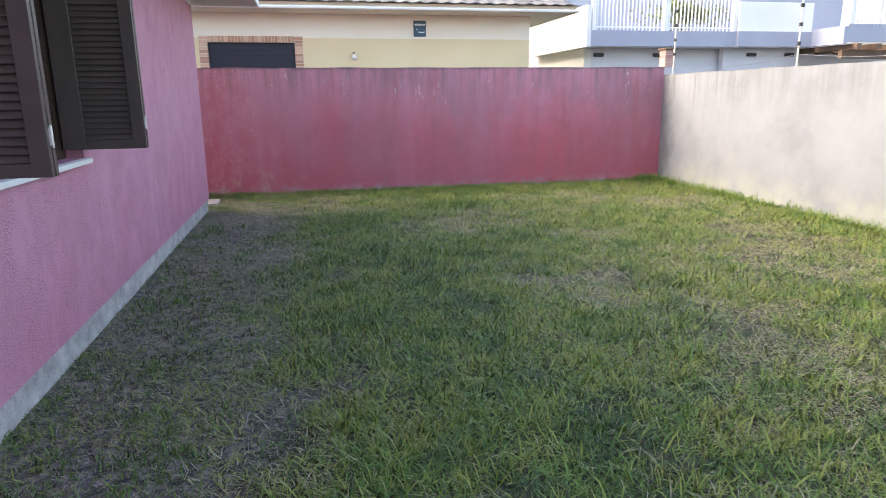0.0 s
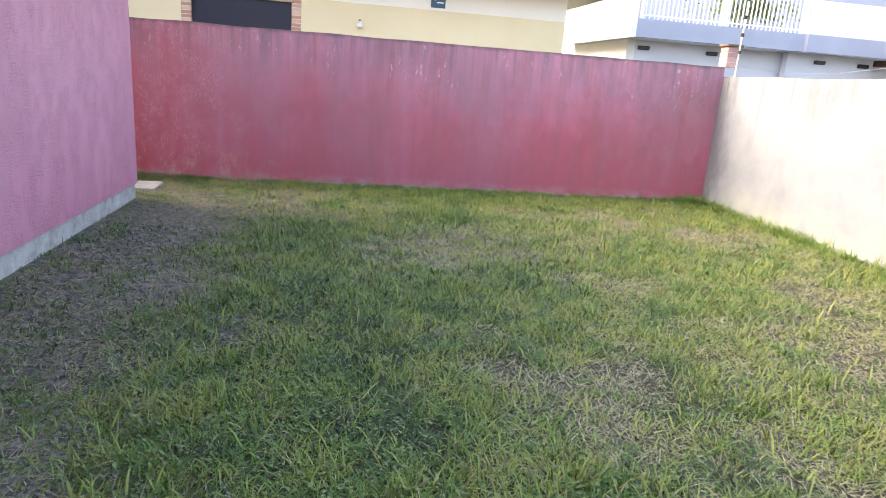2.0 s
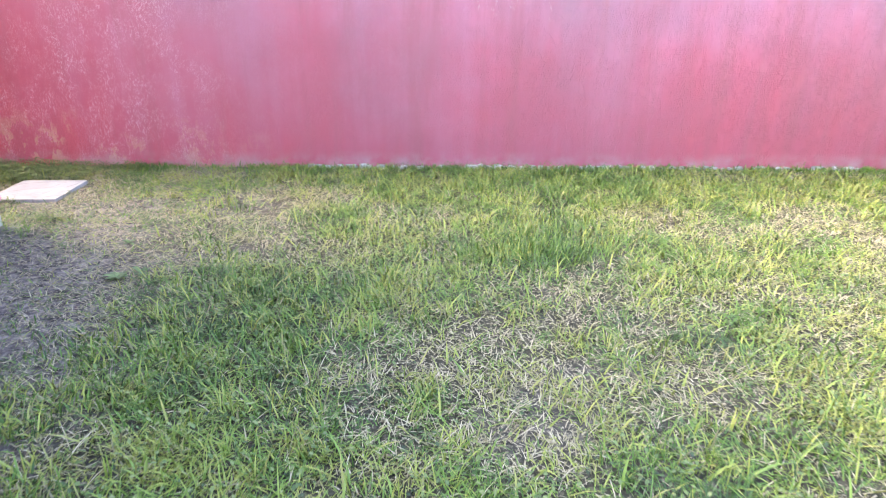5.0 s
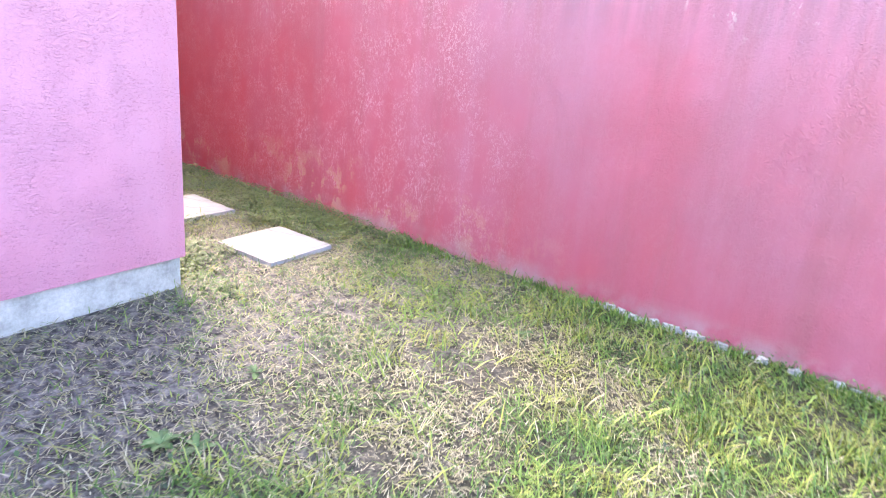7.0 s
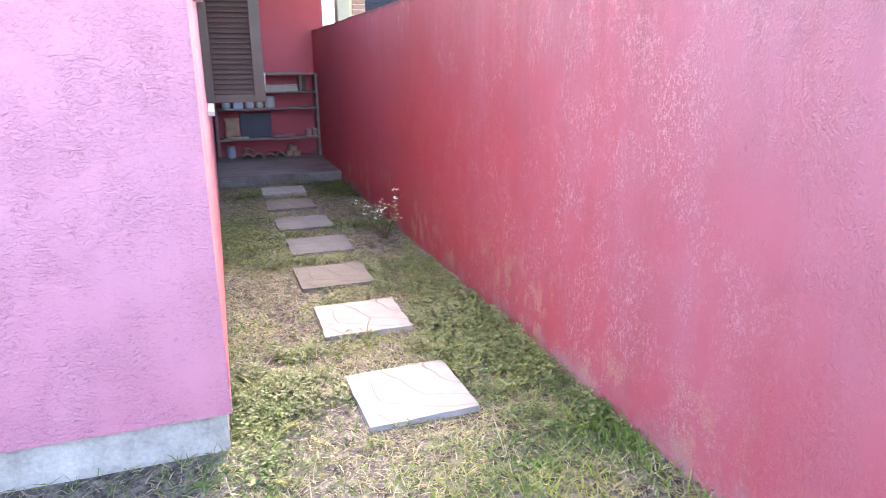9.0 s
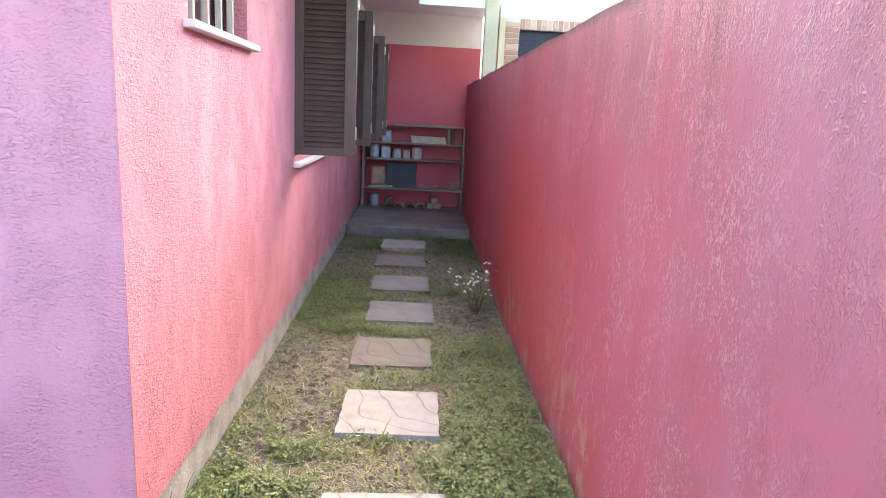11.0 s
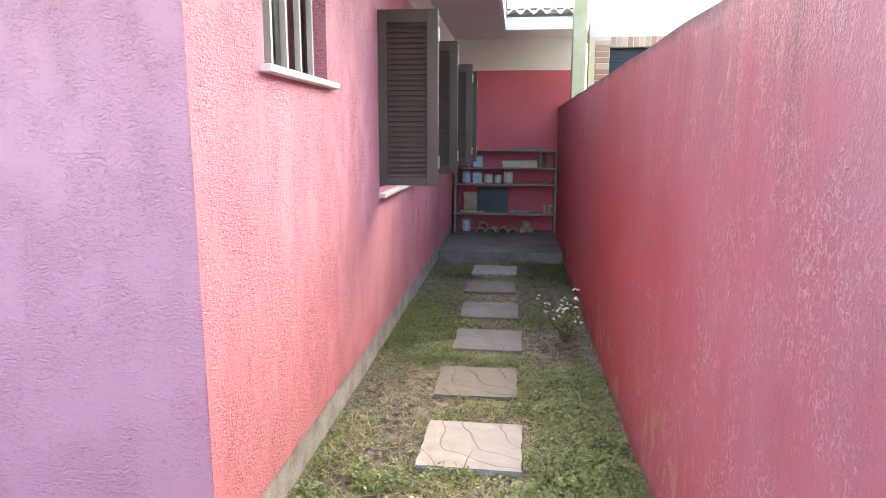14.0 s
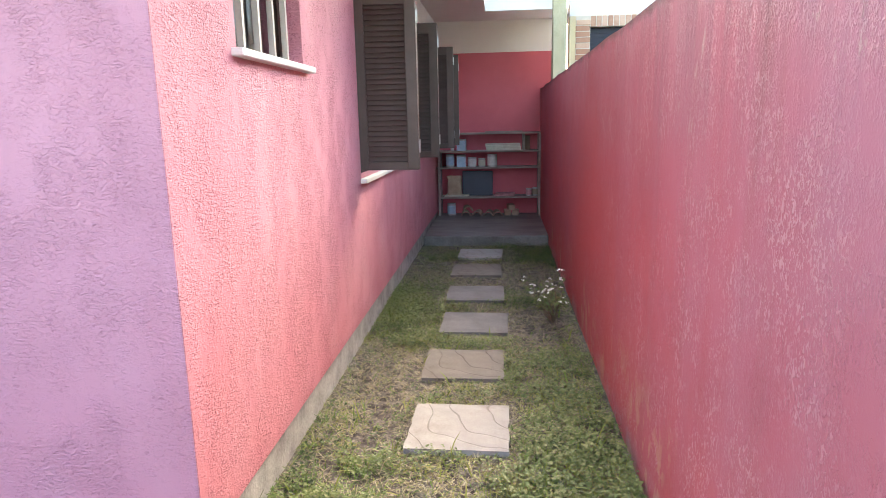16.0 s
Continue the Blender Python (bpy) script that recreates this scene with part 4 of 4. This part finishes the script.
FRONT, WING = pose(0, NY, 0), pose(-6.54, 0, 0, 0, 0, 90)
for (a, b, c, d), pl in ((W1, FRONT), (W2, FRONT), ((2.08, 3.4, 1.2, 2.62), WING)):
    brick_surround(a, b, d, 1.75, pl, nh)
    roller(a, b, c, d, pl, nh)
tagged(part("wall_box", boxes((-2.20, NY - 0.14, 2.80, -1.90, NY - 0.003, 2.98), bevel=0.01), M["steel"]), "grey metal box fixed to the cream wall", "box")
sign = thing("house_sign", "small dark blue sign plate on the cream wall", "sign", (3.93, NY - 0.012, 2.80))
part("plate", boxes((-0.14, -0.006, 0, 0.14, 0.008, 0.34), bevel=0.003), surface("sign_blue", (0.012, 0.06, 0.11), (0.02, 0.085, 0.14), 6, 80, 0.4, 0.05, 0.001), sign)
SIGN_INK = surface("sign_white", (0.72, 0.75, 0.76), (0.82, 0.84, 0.85), 6, 80, 0.5, 0.05, 0.001)
for z, x0, x1 in ((0.235, -0.11, -0.065), (0.235, -0.05, -0.005), (0.235, 0.01, 0.055), (0.235, 0.07, 0.115)):
    part("letter_bar", boxes((x0, -0.010, z, x1, -0.006, z + 0.04)), SIGN_INK, sign)
part("letter_bar", boxes((-0.03, -0.010, 0.085, 0.10, -0.006, 0.105)), SIGN_INK, sign)
part("letter_bar", boxes((-0.07, -0.010, 0.13, -0.055, -0.006, 0.17)), SIGN_INK, sign)
lampw = thing("wall_lamp", "small white bulb holder on the yellow wall", "lamp", (2.45, NY, 2.30))
bm = bmesh.new()
lathe(bm, [(0.02, 0), (0.055, 0.02), (0.06, 0.06), (0.03, 0.10), (0.02, 0.13)], (0, -0.07, 0), 12)
part("bulb", bm, M["sill"], lampw)
part("holder", boxes((-0.02, -0.08, 0.125, 0.02, -0.001, 0.16)), M["black"], lampw)

# ---- white two-storey house beyond the corner ----
wh = tagged(new("balcony_house"), "white house with a railed balcony, shaded faces coloured slate", "house")
BY, BX = 6.93, 8.58
Z0, Z1, ZR = 2.72, 3.11, 3.72
part("balcony_slab", boxes((BX, BY + 0.12, Z0, 20, 11.4, Z0 + 0.16)), M["white"], wh)
part("balcony_front", boxes((BX, BY, Z0, 12.75, BY + 0.12, Z1), (12.75, BY - 0.10, Z0, 15.0, BY + 0.02, Z1)), M["band"], wh, "white balcony edge, shade put into its slate colour")
part("balcony_side", boxes((BX - 0.12, BY, Z0 - 0.02, BX, 11.4, ZR)), M["white"], wh, "solid white side parapet")
part("balcony_return", boxes((15.0, BY - 1.2, Z0, 15.12, BY + 0.02, Z1 + 0.05), (15.12, BY - 1.2, Z0 + 0.05, 18.5, BY - 1.08, Z1 + 0.10)), M["band"], wh, "white balcony edge, shade put into its slate colour")
part("ground_wall", boxes((8.95, 7.7, 0, 20, 7.9, Z0)), M["lav"], wh, "lavender grey ground floor wall")
part("ground_side", boxes((8.75, 7.7, 0, 8.95, 14, Z0)), M["white"], wh)
# white wall, darkened by colour so that the balusters stand out
part("upper_wall", boxes((9.6, 11.4, Z0, 20, 11.6, 6.2)), M["band"], wh, "white upper floor wall, shade put into its grey colour")
part("upper_roof", boxes((9.0, 10.6, 6.2, 20.5, 15, 6.4)), M["greytile"], wh)


def railing(x0, x1, y, z0, z1):
    rl = part("railing", boxes((x0, y - 0.02, z1 - 0.05, x1, y + 0.02, z1), (x0, y - 0.015, z0 + 0.07, x1, y + 0.015, z0 + 0.10)), M["white"], wh, "white metal balcony railing")
    bal = mesh_of("baluster", boxes((-0.013, -0.013, 0, 0.013, 0.013, z1 - z0 - 0.05)), M["white"])
    n = int((x1 - x0) / 0.105)
    for i in range(n + 1):
        piece("baluster", bal, rl, pose(x0 + (x1 - x0) * i / n, y, z0))
    post = mesh_of("post", boxes((-0.05, -0.05, 0, 0.05, 0.05, z1 - z0 + 0.06)), M["white"])
    k = max(int((x1 - x0) / 2.0), 1)
    for i in range(k + 1):
        piece("post", post, rl, pose(x0 + (x1 - x0) * i / k, y, z0))


railing(BX + 0.08, 12.7, BY + 0.06, Z1, Z1 + 0.92)
railing(15.2, 17.6, BY - 1.14, Z1 + 0.10, Z1 + 1.0)
part("parapet", boxes((12.75, BY - 0.06, Z1, 15.0, BY - 0.01, Z1 + 0.75)), M["white"], wh, "white parapet panel")
part("side_wall", boxes((16.3, BY - 0.9, Z1 - 0.3, 20, BY - 0.7, 6.2)), M["white"], wh)
for x in (15.3, 15.9, 16.5, 17.1):
    part("beam", boxes((x, BY - 1.35, Z0 - 0.14, x + 0.14, BY + 1.2, Z0 + 0.0)), M["timber"], wh, "dark pergola beam end")
part("pergola_plate", boxes((15.15, BY - 1.05, Z0 - 0.36, 18.4, BY - 0.93, Z0 - 0.15)), M["timber"], wh, "dark weathered timber beam")
part("corner_post", boxes((17.15, BY - 1.5, 0, 17.45, BY - 1.22, Z1 + 0.05)), M["white"], wh)
part("garden_wall", boxes((12.75, BY + 0.5, 0, 15.1, BY + 0.7, Z0)), M["lav"], wh)
for x, y in ((9.15, 7.7), (10.9, 7.7), (13.6, BY + 0.5), (14.8, BY + 0.5)):
    th = thing("bulkhead_lamp", "black bulkhead lamp on the grey wall", "lamp", (x, y, 2.50), "bulkhead lamps")
    part("body", boxes((-0.14, -0.09, 0, 0.14, -0.001, 0.09), bevel=0.015), M["black"], th)
    part("guard", boxes((-0.11, -0.10, 0.02, 0.11, -0.091, 0.07)), M["black"], th)

pot = thing("balcony_plant", "leafy dark green pot plant behind the railing", "pot plant", (11.75, 7.9, Z0 + 0.16))
bm = bmesh.new()
lathe(bm, [(0.16, 0), (0.22, 0.3), (0.24, 0.32), (0.2, 0.33)], n=14)
part("pot", bm, P_CLAY, pot)
bm = bmesh.new()
r2 = random.Random(11)
for i in range(800):
    a, l = r2.uniform(0, 6.283), r2.gauss(0, 0.32)
    tiny_leaf(bm, (0.75 * l * 2 + 0.25 * math.cos(a), 0.3 * math.sin(a), 0.75 + r2.gauss(0, 0.2)), r2.uniform(0.07, 0.16), r2)
part("foliage", bm, M["leaf"], pot)
bm = bmesh.new()
for i in range(9):
    rod(bm, (0, 0, 0.3), (r2.uniform(-0.8, 0.8), r2.uniform(-0.2, 0.2), r2.uniform(0.6, 0.95)), 0.008, 0.004, 5)
part("stem", bm, M["twig"], pot)


# ---- rubble along the foot of the red wall ----
rb = random.Random(23)
bm = bmesh.new()
for i in range(170):
    cx, size = rb.uniform(1.6, 6.6), rb.uniform(0.008, 0.028)
    turn = Matrix.Rotation(rb.uniform(0, 6.283), 3, "Z")
    base = Vector((cx, 1.568 + 0.0022 * cx - rb.uniform(0, 0.035), 0.0))
    for v in box(bm, -size, -size * 0.55, -0.012, size, size * 0.55, size * rb.uniform(0.5, 1.1)):
        v.co = base + turn @ (v.co * rb.uniform(0.75, 1.15))
tagged(part("rubble", bm, M["plinth"]), "crumbled pale mortar along the foot of the red wall", "rubble", kind="stuff")


# ---- lawn ----
rng = np.random.default_rng(7)


def value_noise(x, y, cell, seed):
    r = np.random.default_rng(seed).random((256, 256))
    u, v = x / cell + 100, y / cell + 100
    i, j = np.floor(u).astype(int), np.floor(v).astype(int)
    fu, fv = u - i, v - j
    fu, fv = fu * fu * (3 - 2 * fu), fv * fv * (3 - 2 * fv)
    i0, i1, j0, j1 = i % 256, (i + 1) % 256, j % 256, (j + 1) % 256
    return (r[i0, j0] * (1 - fu) + r[i1, j0] * fu) * (1 - fv) + (r[i0, j1] * (1 - fu) + r[i1, j1] * fu) * fv


def bump_at(x, y, cx, cy, rx, ry):
    return np.exp(-((x - cx) / rx) ** 2 - ((y - cy) / ry) ** 2)


def fields(x, y):
    """How green, and how bare, the lawn is at a place."""
    n = 0.45 * value_noise(x, y, 0.9, 1) + 0.33 * value_noise(x, y, 0.35, 2) + 0.22 * value_noise(x, y, 0.13, 3)
    n = 0.5 + 1.5 * (n - 0.5)
    band = np.exp(-((x - (1.75 - 0.16 * (y + 1.5))) / 0.5) ** 2) * (y < -0.6)
    green = 0.36 + np.where(x > 1.7, 0.85, 1.1) * (n - 0.5) + 0.40 * band
    green += (0.14 + 0.14 * np.clip((x - 2) / 2, 0, 1)) * np.clip((y - 0.6) / 0.6, 0, 1) * (x > 0.3) + 0.30 * np.clip((x - 7.0) / 0.5, 0, 1)
    green -= 0.10 * np.clip((x - 3.6) / 2.0, 0, 1)
    green += 0.09 * np.clip((-0.6 - y) / 1.0, 0, 1) * np.clip((x - 1.0) / 0.5, 0, 1)
    green -= 0.24 * bump_at(x, y, 0.9, 0.0, 0.9, 0.8)
    green += 0.45 * bump_at(x, y, 3.45, -0.35, 0.35, 0.25)
    passage = (x < -0.05) & (y > 0)
    lush = 0.36 + 1.0 * (n - 0.5) + 0.38 * np.clip((y - 0.95) / 0.25, 0, 1) * np.clip((x + 2.5) / 0.5, 0, 1)
    lush += 0.75 * bump_at(x, y, -3.15, 0.27, 0.55, 0.26) + 0.3 * bump_at(x, y, -1.0, 0.38, 0.45, 0.16) + 0.4 * bump_at(x, y, -2.45, 0.8, 0.12, 0.4)
    lush -= 0.35 * bump_at(x, y, -2.0, 0.25, 0.7, 0.3) + 0.2 * np.clip((-3.6 - x) / 1.0, 0, 1)
    green = np.where(passage, lush, green)
    soil = np.clip((1.6 - x) / 0.8, 0, 1) * (y < 0.1) * (0.72 + 0.8 * (0.55 - n) + 0.22 * np.clip((y + 3) / 1.5, 0, 1))
    path = np.clip(0.70 - 1.2 * lush + 0.5 * (value_noise(x, y, 0.11, 12) - 0.5), 0, 0.9) + 0.8 * bump_at(x, y, -2.9, 1.25, 0.6, 0.22) + 0.4 * bump_at(x, y, -3.3, 0.75, 0.5, 0.35)
    bare = np.where(passage, path, soil)
    bare = bare + np.where(x > 1.7, 0.4, 0.9) * np.clip((value_noise(x, y, 0.4, 9) + 0.4 * (value_noise(x, y, 0.09, 10) - 0.5) - 0.72) / 0.2, 0, 0.8) + 0.5 * bump_at(x, y, 0.6, 0.4, 0.5, 0.35)
    return np.clip(green, 0, 1), np.clip(bare, 0, 0.97)


def strew(n, x0, x1, y0, y1):
    x, y = rng.uniform(x0, x1, n), rng.uniform(y0, y1, n)
    green, bare = fields(x, y)
    keep = rng.random(n) > bare
    for sx0, sx1, sy0, sy1 in SLABS:
        keep &= ~((x > sx0 - 0.005) & (x < sx1 + 0.005) & (y > sy0 - 0.005) & (y < sy1 + 0.005))
    return x[keep], y[keep], green[keep], bare[keep]


def blades(name, parts, material, label, category):
    """One mesh of bent, tapering blades: five corners each."""
    x, y, tone, length, flat, width = (np.concatenate(c) for c in zip(*parts))
    n = len(x)
    th, twist = rng.uniform(0, 2 * np.pi, n), rng.normal(0, 0.5, n)
    up, out = length * np.cos(flat), length * np.sin(flat)
    dx, dy = np.cos(th), np.sin(th)
    ex, ey = np.cos(th + twist + np.pi / 2) * width / 2, np.sin(th + twist + np.pi / 2) * width / 2
    co = np.empty((n, 5, 3), np.float32)
    for k, (a, b, w) in enumerate(((0, 0, 1), (0, 0, -1), (0.45, 0.62, -0.8), (0.45, 0.62, 0.8), (1, 0.95, 0))):
        co[:, k, 0] = x + dx * out * a + ex * w
        co[:, k, 1] = y + dy * out * a + ey * w
        co[:, k, 2] = -0.008 + up * b + rise(x, y)
    base = (np.arange(n) * 5)[:, None]
    loops = (base + np.array([0, 1, 2, 3, 3, 2, 4])[None, :]).ravel().astype(np.int32)
    me = bpy.data.meshes.new(name)
    me.vertices.add(n * 5)
    me.vertices.foreach_set("co", co.ravel())
    me.loops.add(n * 7)
    me.loops.foreach_set("vertex_index", loops)
    me.polygons.add(n * 2)
    me.polygons.foreach_set("loop_start", (np.arange(n)[:, None] * 7 + np.array([0, 4])[None, :]).ravel().astype(np.int32))
    me.update(calc_edges=True)
    at = me.attributes.new("tone", "FLOAT", "POINT")
    at.data.foreach_set("value", np.repeat(tone, 5).astype(np.float32))
    me.materials.append(material)
    return tagged(new(name, me), label, category, kind="stuff")


def lawn_rows(n, x0, x1, y0, y1, scale=1.0):
    x, y, g, b = strew(n, x0, x1, y0, y1)
    k = len(x)
    clump = value_noise(x, y, 0.10, 41) + 0.6 * value_noise(x, y, 0.24, 42) - 0.8
    dead = rng.random(k) > np.clip(1.6 * g + 0.5 * clump + 0.05, 0.05, 0.97)
    straw = np.where(rng.random(k) < 0.4, rng.uniform(-0.1, 0.12, k), rng.uniform(0.12, 0.34, k))
    shade = value_noise(x, y, 0.14, 44) + 0.7 * value_noise(x, y, 0.4, 45) - 0.85
    lane = np.exp(-((x - (1.75 - 0.16 * (y + 1.5))) / 0.55) ** 2) * (y < -0.4) - 0.5 * np.clip((x - 4.0) / 1.5, 0, 1)
    tone = np.where(dead, straw, np.clip(0.62 + 0.12 * (g - 0.5) + 0.13 * lane + rng.normal(0.0, 0.06, k) + 0.62 * shade, 0.42, 1))
    length = np.clip(1 + 0.8 * clump, 0.4, 2) * scale * rng.gamma(4, 0.0125, k) * (0.7 + 0.5 * g) * (1 - 0.35 * b)
    flat = np.where(dead, rng.uniform(1.05, 1.5, k), np.clip(rng.normal(1.18, 0.25, k), 0.2, 1.5))
    return x, y, tone, length, flat, rng.uniform(0.0030, 0.0066, k)


def tufts(centres, per, spread, tall, tone):
    out = []
    for cx, cy in centres:
        k = per
        out.append((cx + rng.normal(0, spread, k), cy + rng.normal(0, spread, k), np.clip(rng.normal(tone, 0.08, k), 0, 1),
                    rng.normal(tall, tall * 0.2, k), np.abs(rng.normal(0.85, 0.35, k)), rng.uniform(0.004, 0.008, k)))
    return tuple(np.concatenate(c) for c in zip(*out))


def stalks(n, x0, x1, y0, y1):
    """Single long, broad blades that stand out of the turf, and long bleached ones lying on it."""
    x, y, g, b = strew(n, x0, x1, y0, y1)
    k = len(x)
    pale = rng.random(k) < 0.42 - 0.3 * g
    tone = np.where(pale, rng.uniform(-0.15, 0.08, k), rng.uniform(0.40, 0.6, k))
    return x, y, tone, rng.uniform(0.06, 0.15, k), np.where(pale, rng.uniform(1.2, 1.5, k), rng.uniform(0.7, 1.35, k)), np.where(pale, rng.uniform(0.003, 0.006, k), rng.uniform(0.006, 0.011, k))


def grown(n, x0, x1, y0, y1, least):
    """Places where the turf is green enough for tufts to stand."""
    x, y, g, b = strew(n, x0, x1, y0, y1)
    keep = g + 0.25 * rng.random(len(x)) > least
    return list(zip(x[keep], y[keep]))


edge_red = [(x, 1.55 - rng.random() * 0.09) for x in rng.uniform(0.2, 7.5, 150)]
edge_white = [(7.54 - rng.random() * 0.12, y) for y in rng.uniform(-7, 1.5, 130)]
corner_weeds = [(7.35 + rng.normal(0, 0.12), 1.38 + rng.normal(0, 0.08)) for _ in range(16)]
soil_tufts = [(x, y) for x, y in zip(rng.uniform(0.05, 1.7, 300), rng.uniform(-7.2, -1.2, 300))]
tussock = [(3.45 + rng.normal(0, 0.2), -0.35 + rng.normal(0, 0.13)) for _ in range(12)]
blades("lawn", [lawn_rows(440000, 0.0, 7.62, -7.6, 1.59), lawn_rows(25000, 0.0, 7.62, -15, -7.6, 1.6),
                tufts(edge_red, 22, 0.035, 0.06, 0.7), tufts(edge_white, 30, 0.045, 0.14, 0.62), tufts(corner_weeds, 40, 0.05, 0.14, 0.72),
                tufts(grown(1500, 1.2, 7.4, -7.2, 1.4, 0.45), 26, 0.045, 0.080, 0.46), tufts(grown(900, 1.2, 7.4, -7.2, 1.4, 0.5), 34, 0.075, 0.065, 0.78),
                tufts(soil_tufts, 26, 0.055, 0.042, 0.84), tufts(tussock, 70, 0.085, 0.10, 0.8), stalks(9000, 0.9, 7.5, -7.6, 1.5)],
       M["grass"], "patchy lawn, green tufts among dry straw-coloured grass", "grass")


def litter(n, x0, x1, y0, y1):
    x, y = rng.uniform(x0, x1, n), rng.uniform(y0, y1, n)
    keep = rng.random(n) < np.clip((1.9 - x) / 1.0, 0, 1) * (0.35 + 0.9 * value_noise(x, y, 0.3, 31))
    for sx0, sx1, sy0, sy1 in SLABS:
        keep &= ~((x > sx0) & (x < sx1) & (y > sy0) & (y < sy1))
    x, y = x[keep], y[keep]
    k = len(x)
    tone = np.where(rng.random(k) < 0.22, rng.uniform(0.55, 0.95, k), rng.uniform(-0.05, 0.36, k))
    return x, y, tone, rng.gamma(4, 0.009, k), rng.uniform(1.05, 1.5, k), rng.uniform(0.003, 0.006, k)


blades("dead_grass", [litter(60000, 0.0, 1.9, -7.6, 0.4), litter(42000, -6.0, 0.6, 0.0, 1.56)], M["grass"], "dead grass and sparse tufts on bare soil", "grass")
blades("passage_grass", [lawn_rows(80000, -6.0, 0.0, 0.0, 1.56, 0.75), stalks(500, -3.5, 0.0, 0.1, 1.5)], M["grass"], "thin clovery grass between the stepping stones", "grass")


def leaves(name, n, x0, x1, y0, y1, size, label):
    """Low broad-leaved ground cover: small folded leaves on no two levels alike."""
    x, y, g, b = strew(n, x0, x1, y0, y1)
    k0 = rng.random(len(x)) < np.clip((0.6 * value_noise(x, y, 0.2, 21) + 0.6 * value_noise(x, y, 0.07, 22) + 1.1 * (g - 0.4) - 0.36) / 0.6, 0.02, 0.9)
    x, y, g = x[k0], y[k0], g[k0]
    k = len(x)
    th, tilt = rng.uniform(0, 2 * np.pi, k), rng.normal(0, 0.4, k)
    s = size * rng.uniform(0.6, 1.3, k)
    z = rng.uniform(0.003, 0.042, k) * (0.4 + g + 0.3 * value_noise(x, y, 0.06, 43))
    dx, dy = np.cos(th), np.sin(th)
    co = np.empty((k, 4, 3), np.float32)
    for q, (a, w, lift) in enumerate(((-1, 0, 0), (0, 0.75, 0.25), (1, 0, 0), (0, -0.75, 0.25))):
        co[:, q, 0] = x + (dx * a - dy * w) * s
        co[:, q, 1] = y + (dy * a + dx * w) * s
        co[:, q, 2] = z + a * s * np.sin(tilt) + lift * s
    me = bpy.data.meshes.new(name)
    me.vertices.add(k * 4)
    me.vertices.foreach_set("co", co.ravel())
    me.loops.add(k * 6)
    me.loops.foreach_set("vertex_index", ((np.arange(k) * 4)[:, None] + np.array([0, 1, 2, 0, 2, 3])[None, :]).ravel().astype(np.int32))
    me.polygons.add(k * 2)
    me.polygons.foreach_set("loop_start", (np.arange(k * 2) * 3).astype(np.int32))
    me.update(calc_edges=True)
    at = me.attributes.new("tone", "FLOAT", "POINT")
    # lower leaves get a darker tone: shade among them is put into colour
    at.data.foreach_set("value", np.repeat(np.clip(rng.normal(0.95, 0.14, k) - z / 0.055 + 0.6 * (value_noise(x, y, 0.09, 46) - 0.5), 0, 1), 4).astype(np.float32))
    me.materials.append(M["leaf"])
    return tagged(new(name, me), label, "ground cover", kind="stuff")


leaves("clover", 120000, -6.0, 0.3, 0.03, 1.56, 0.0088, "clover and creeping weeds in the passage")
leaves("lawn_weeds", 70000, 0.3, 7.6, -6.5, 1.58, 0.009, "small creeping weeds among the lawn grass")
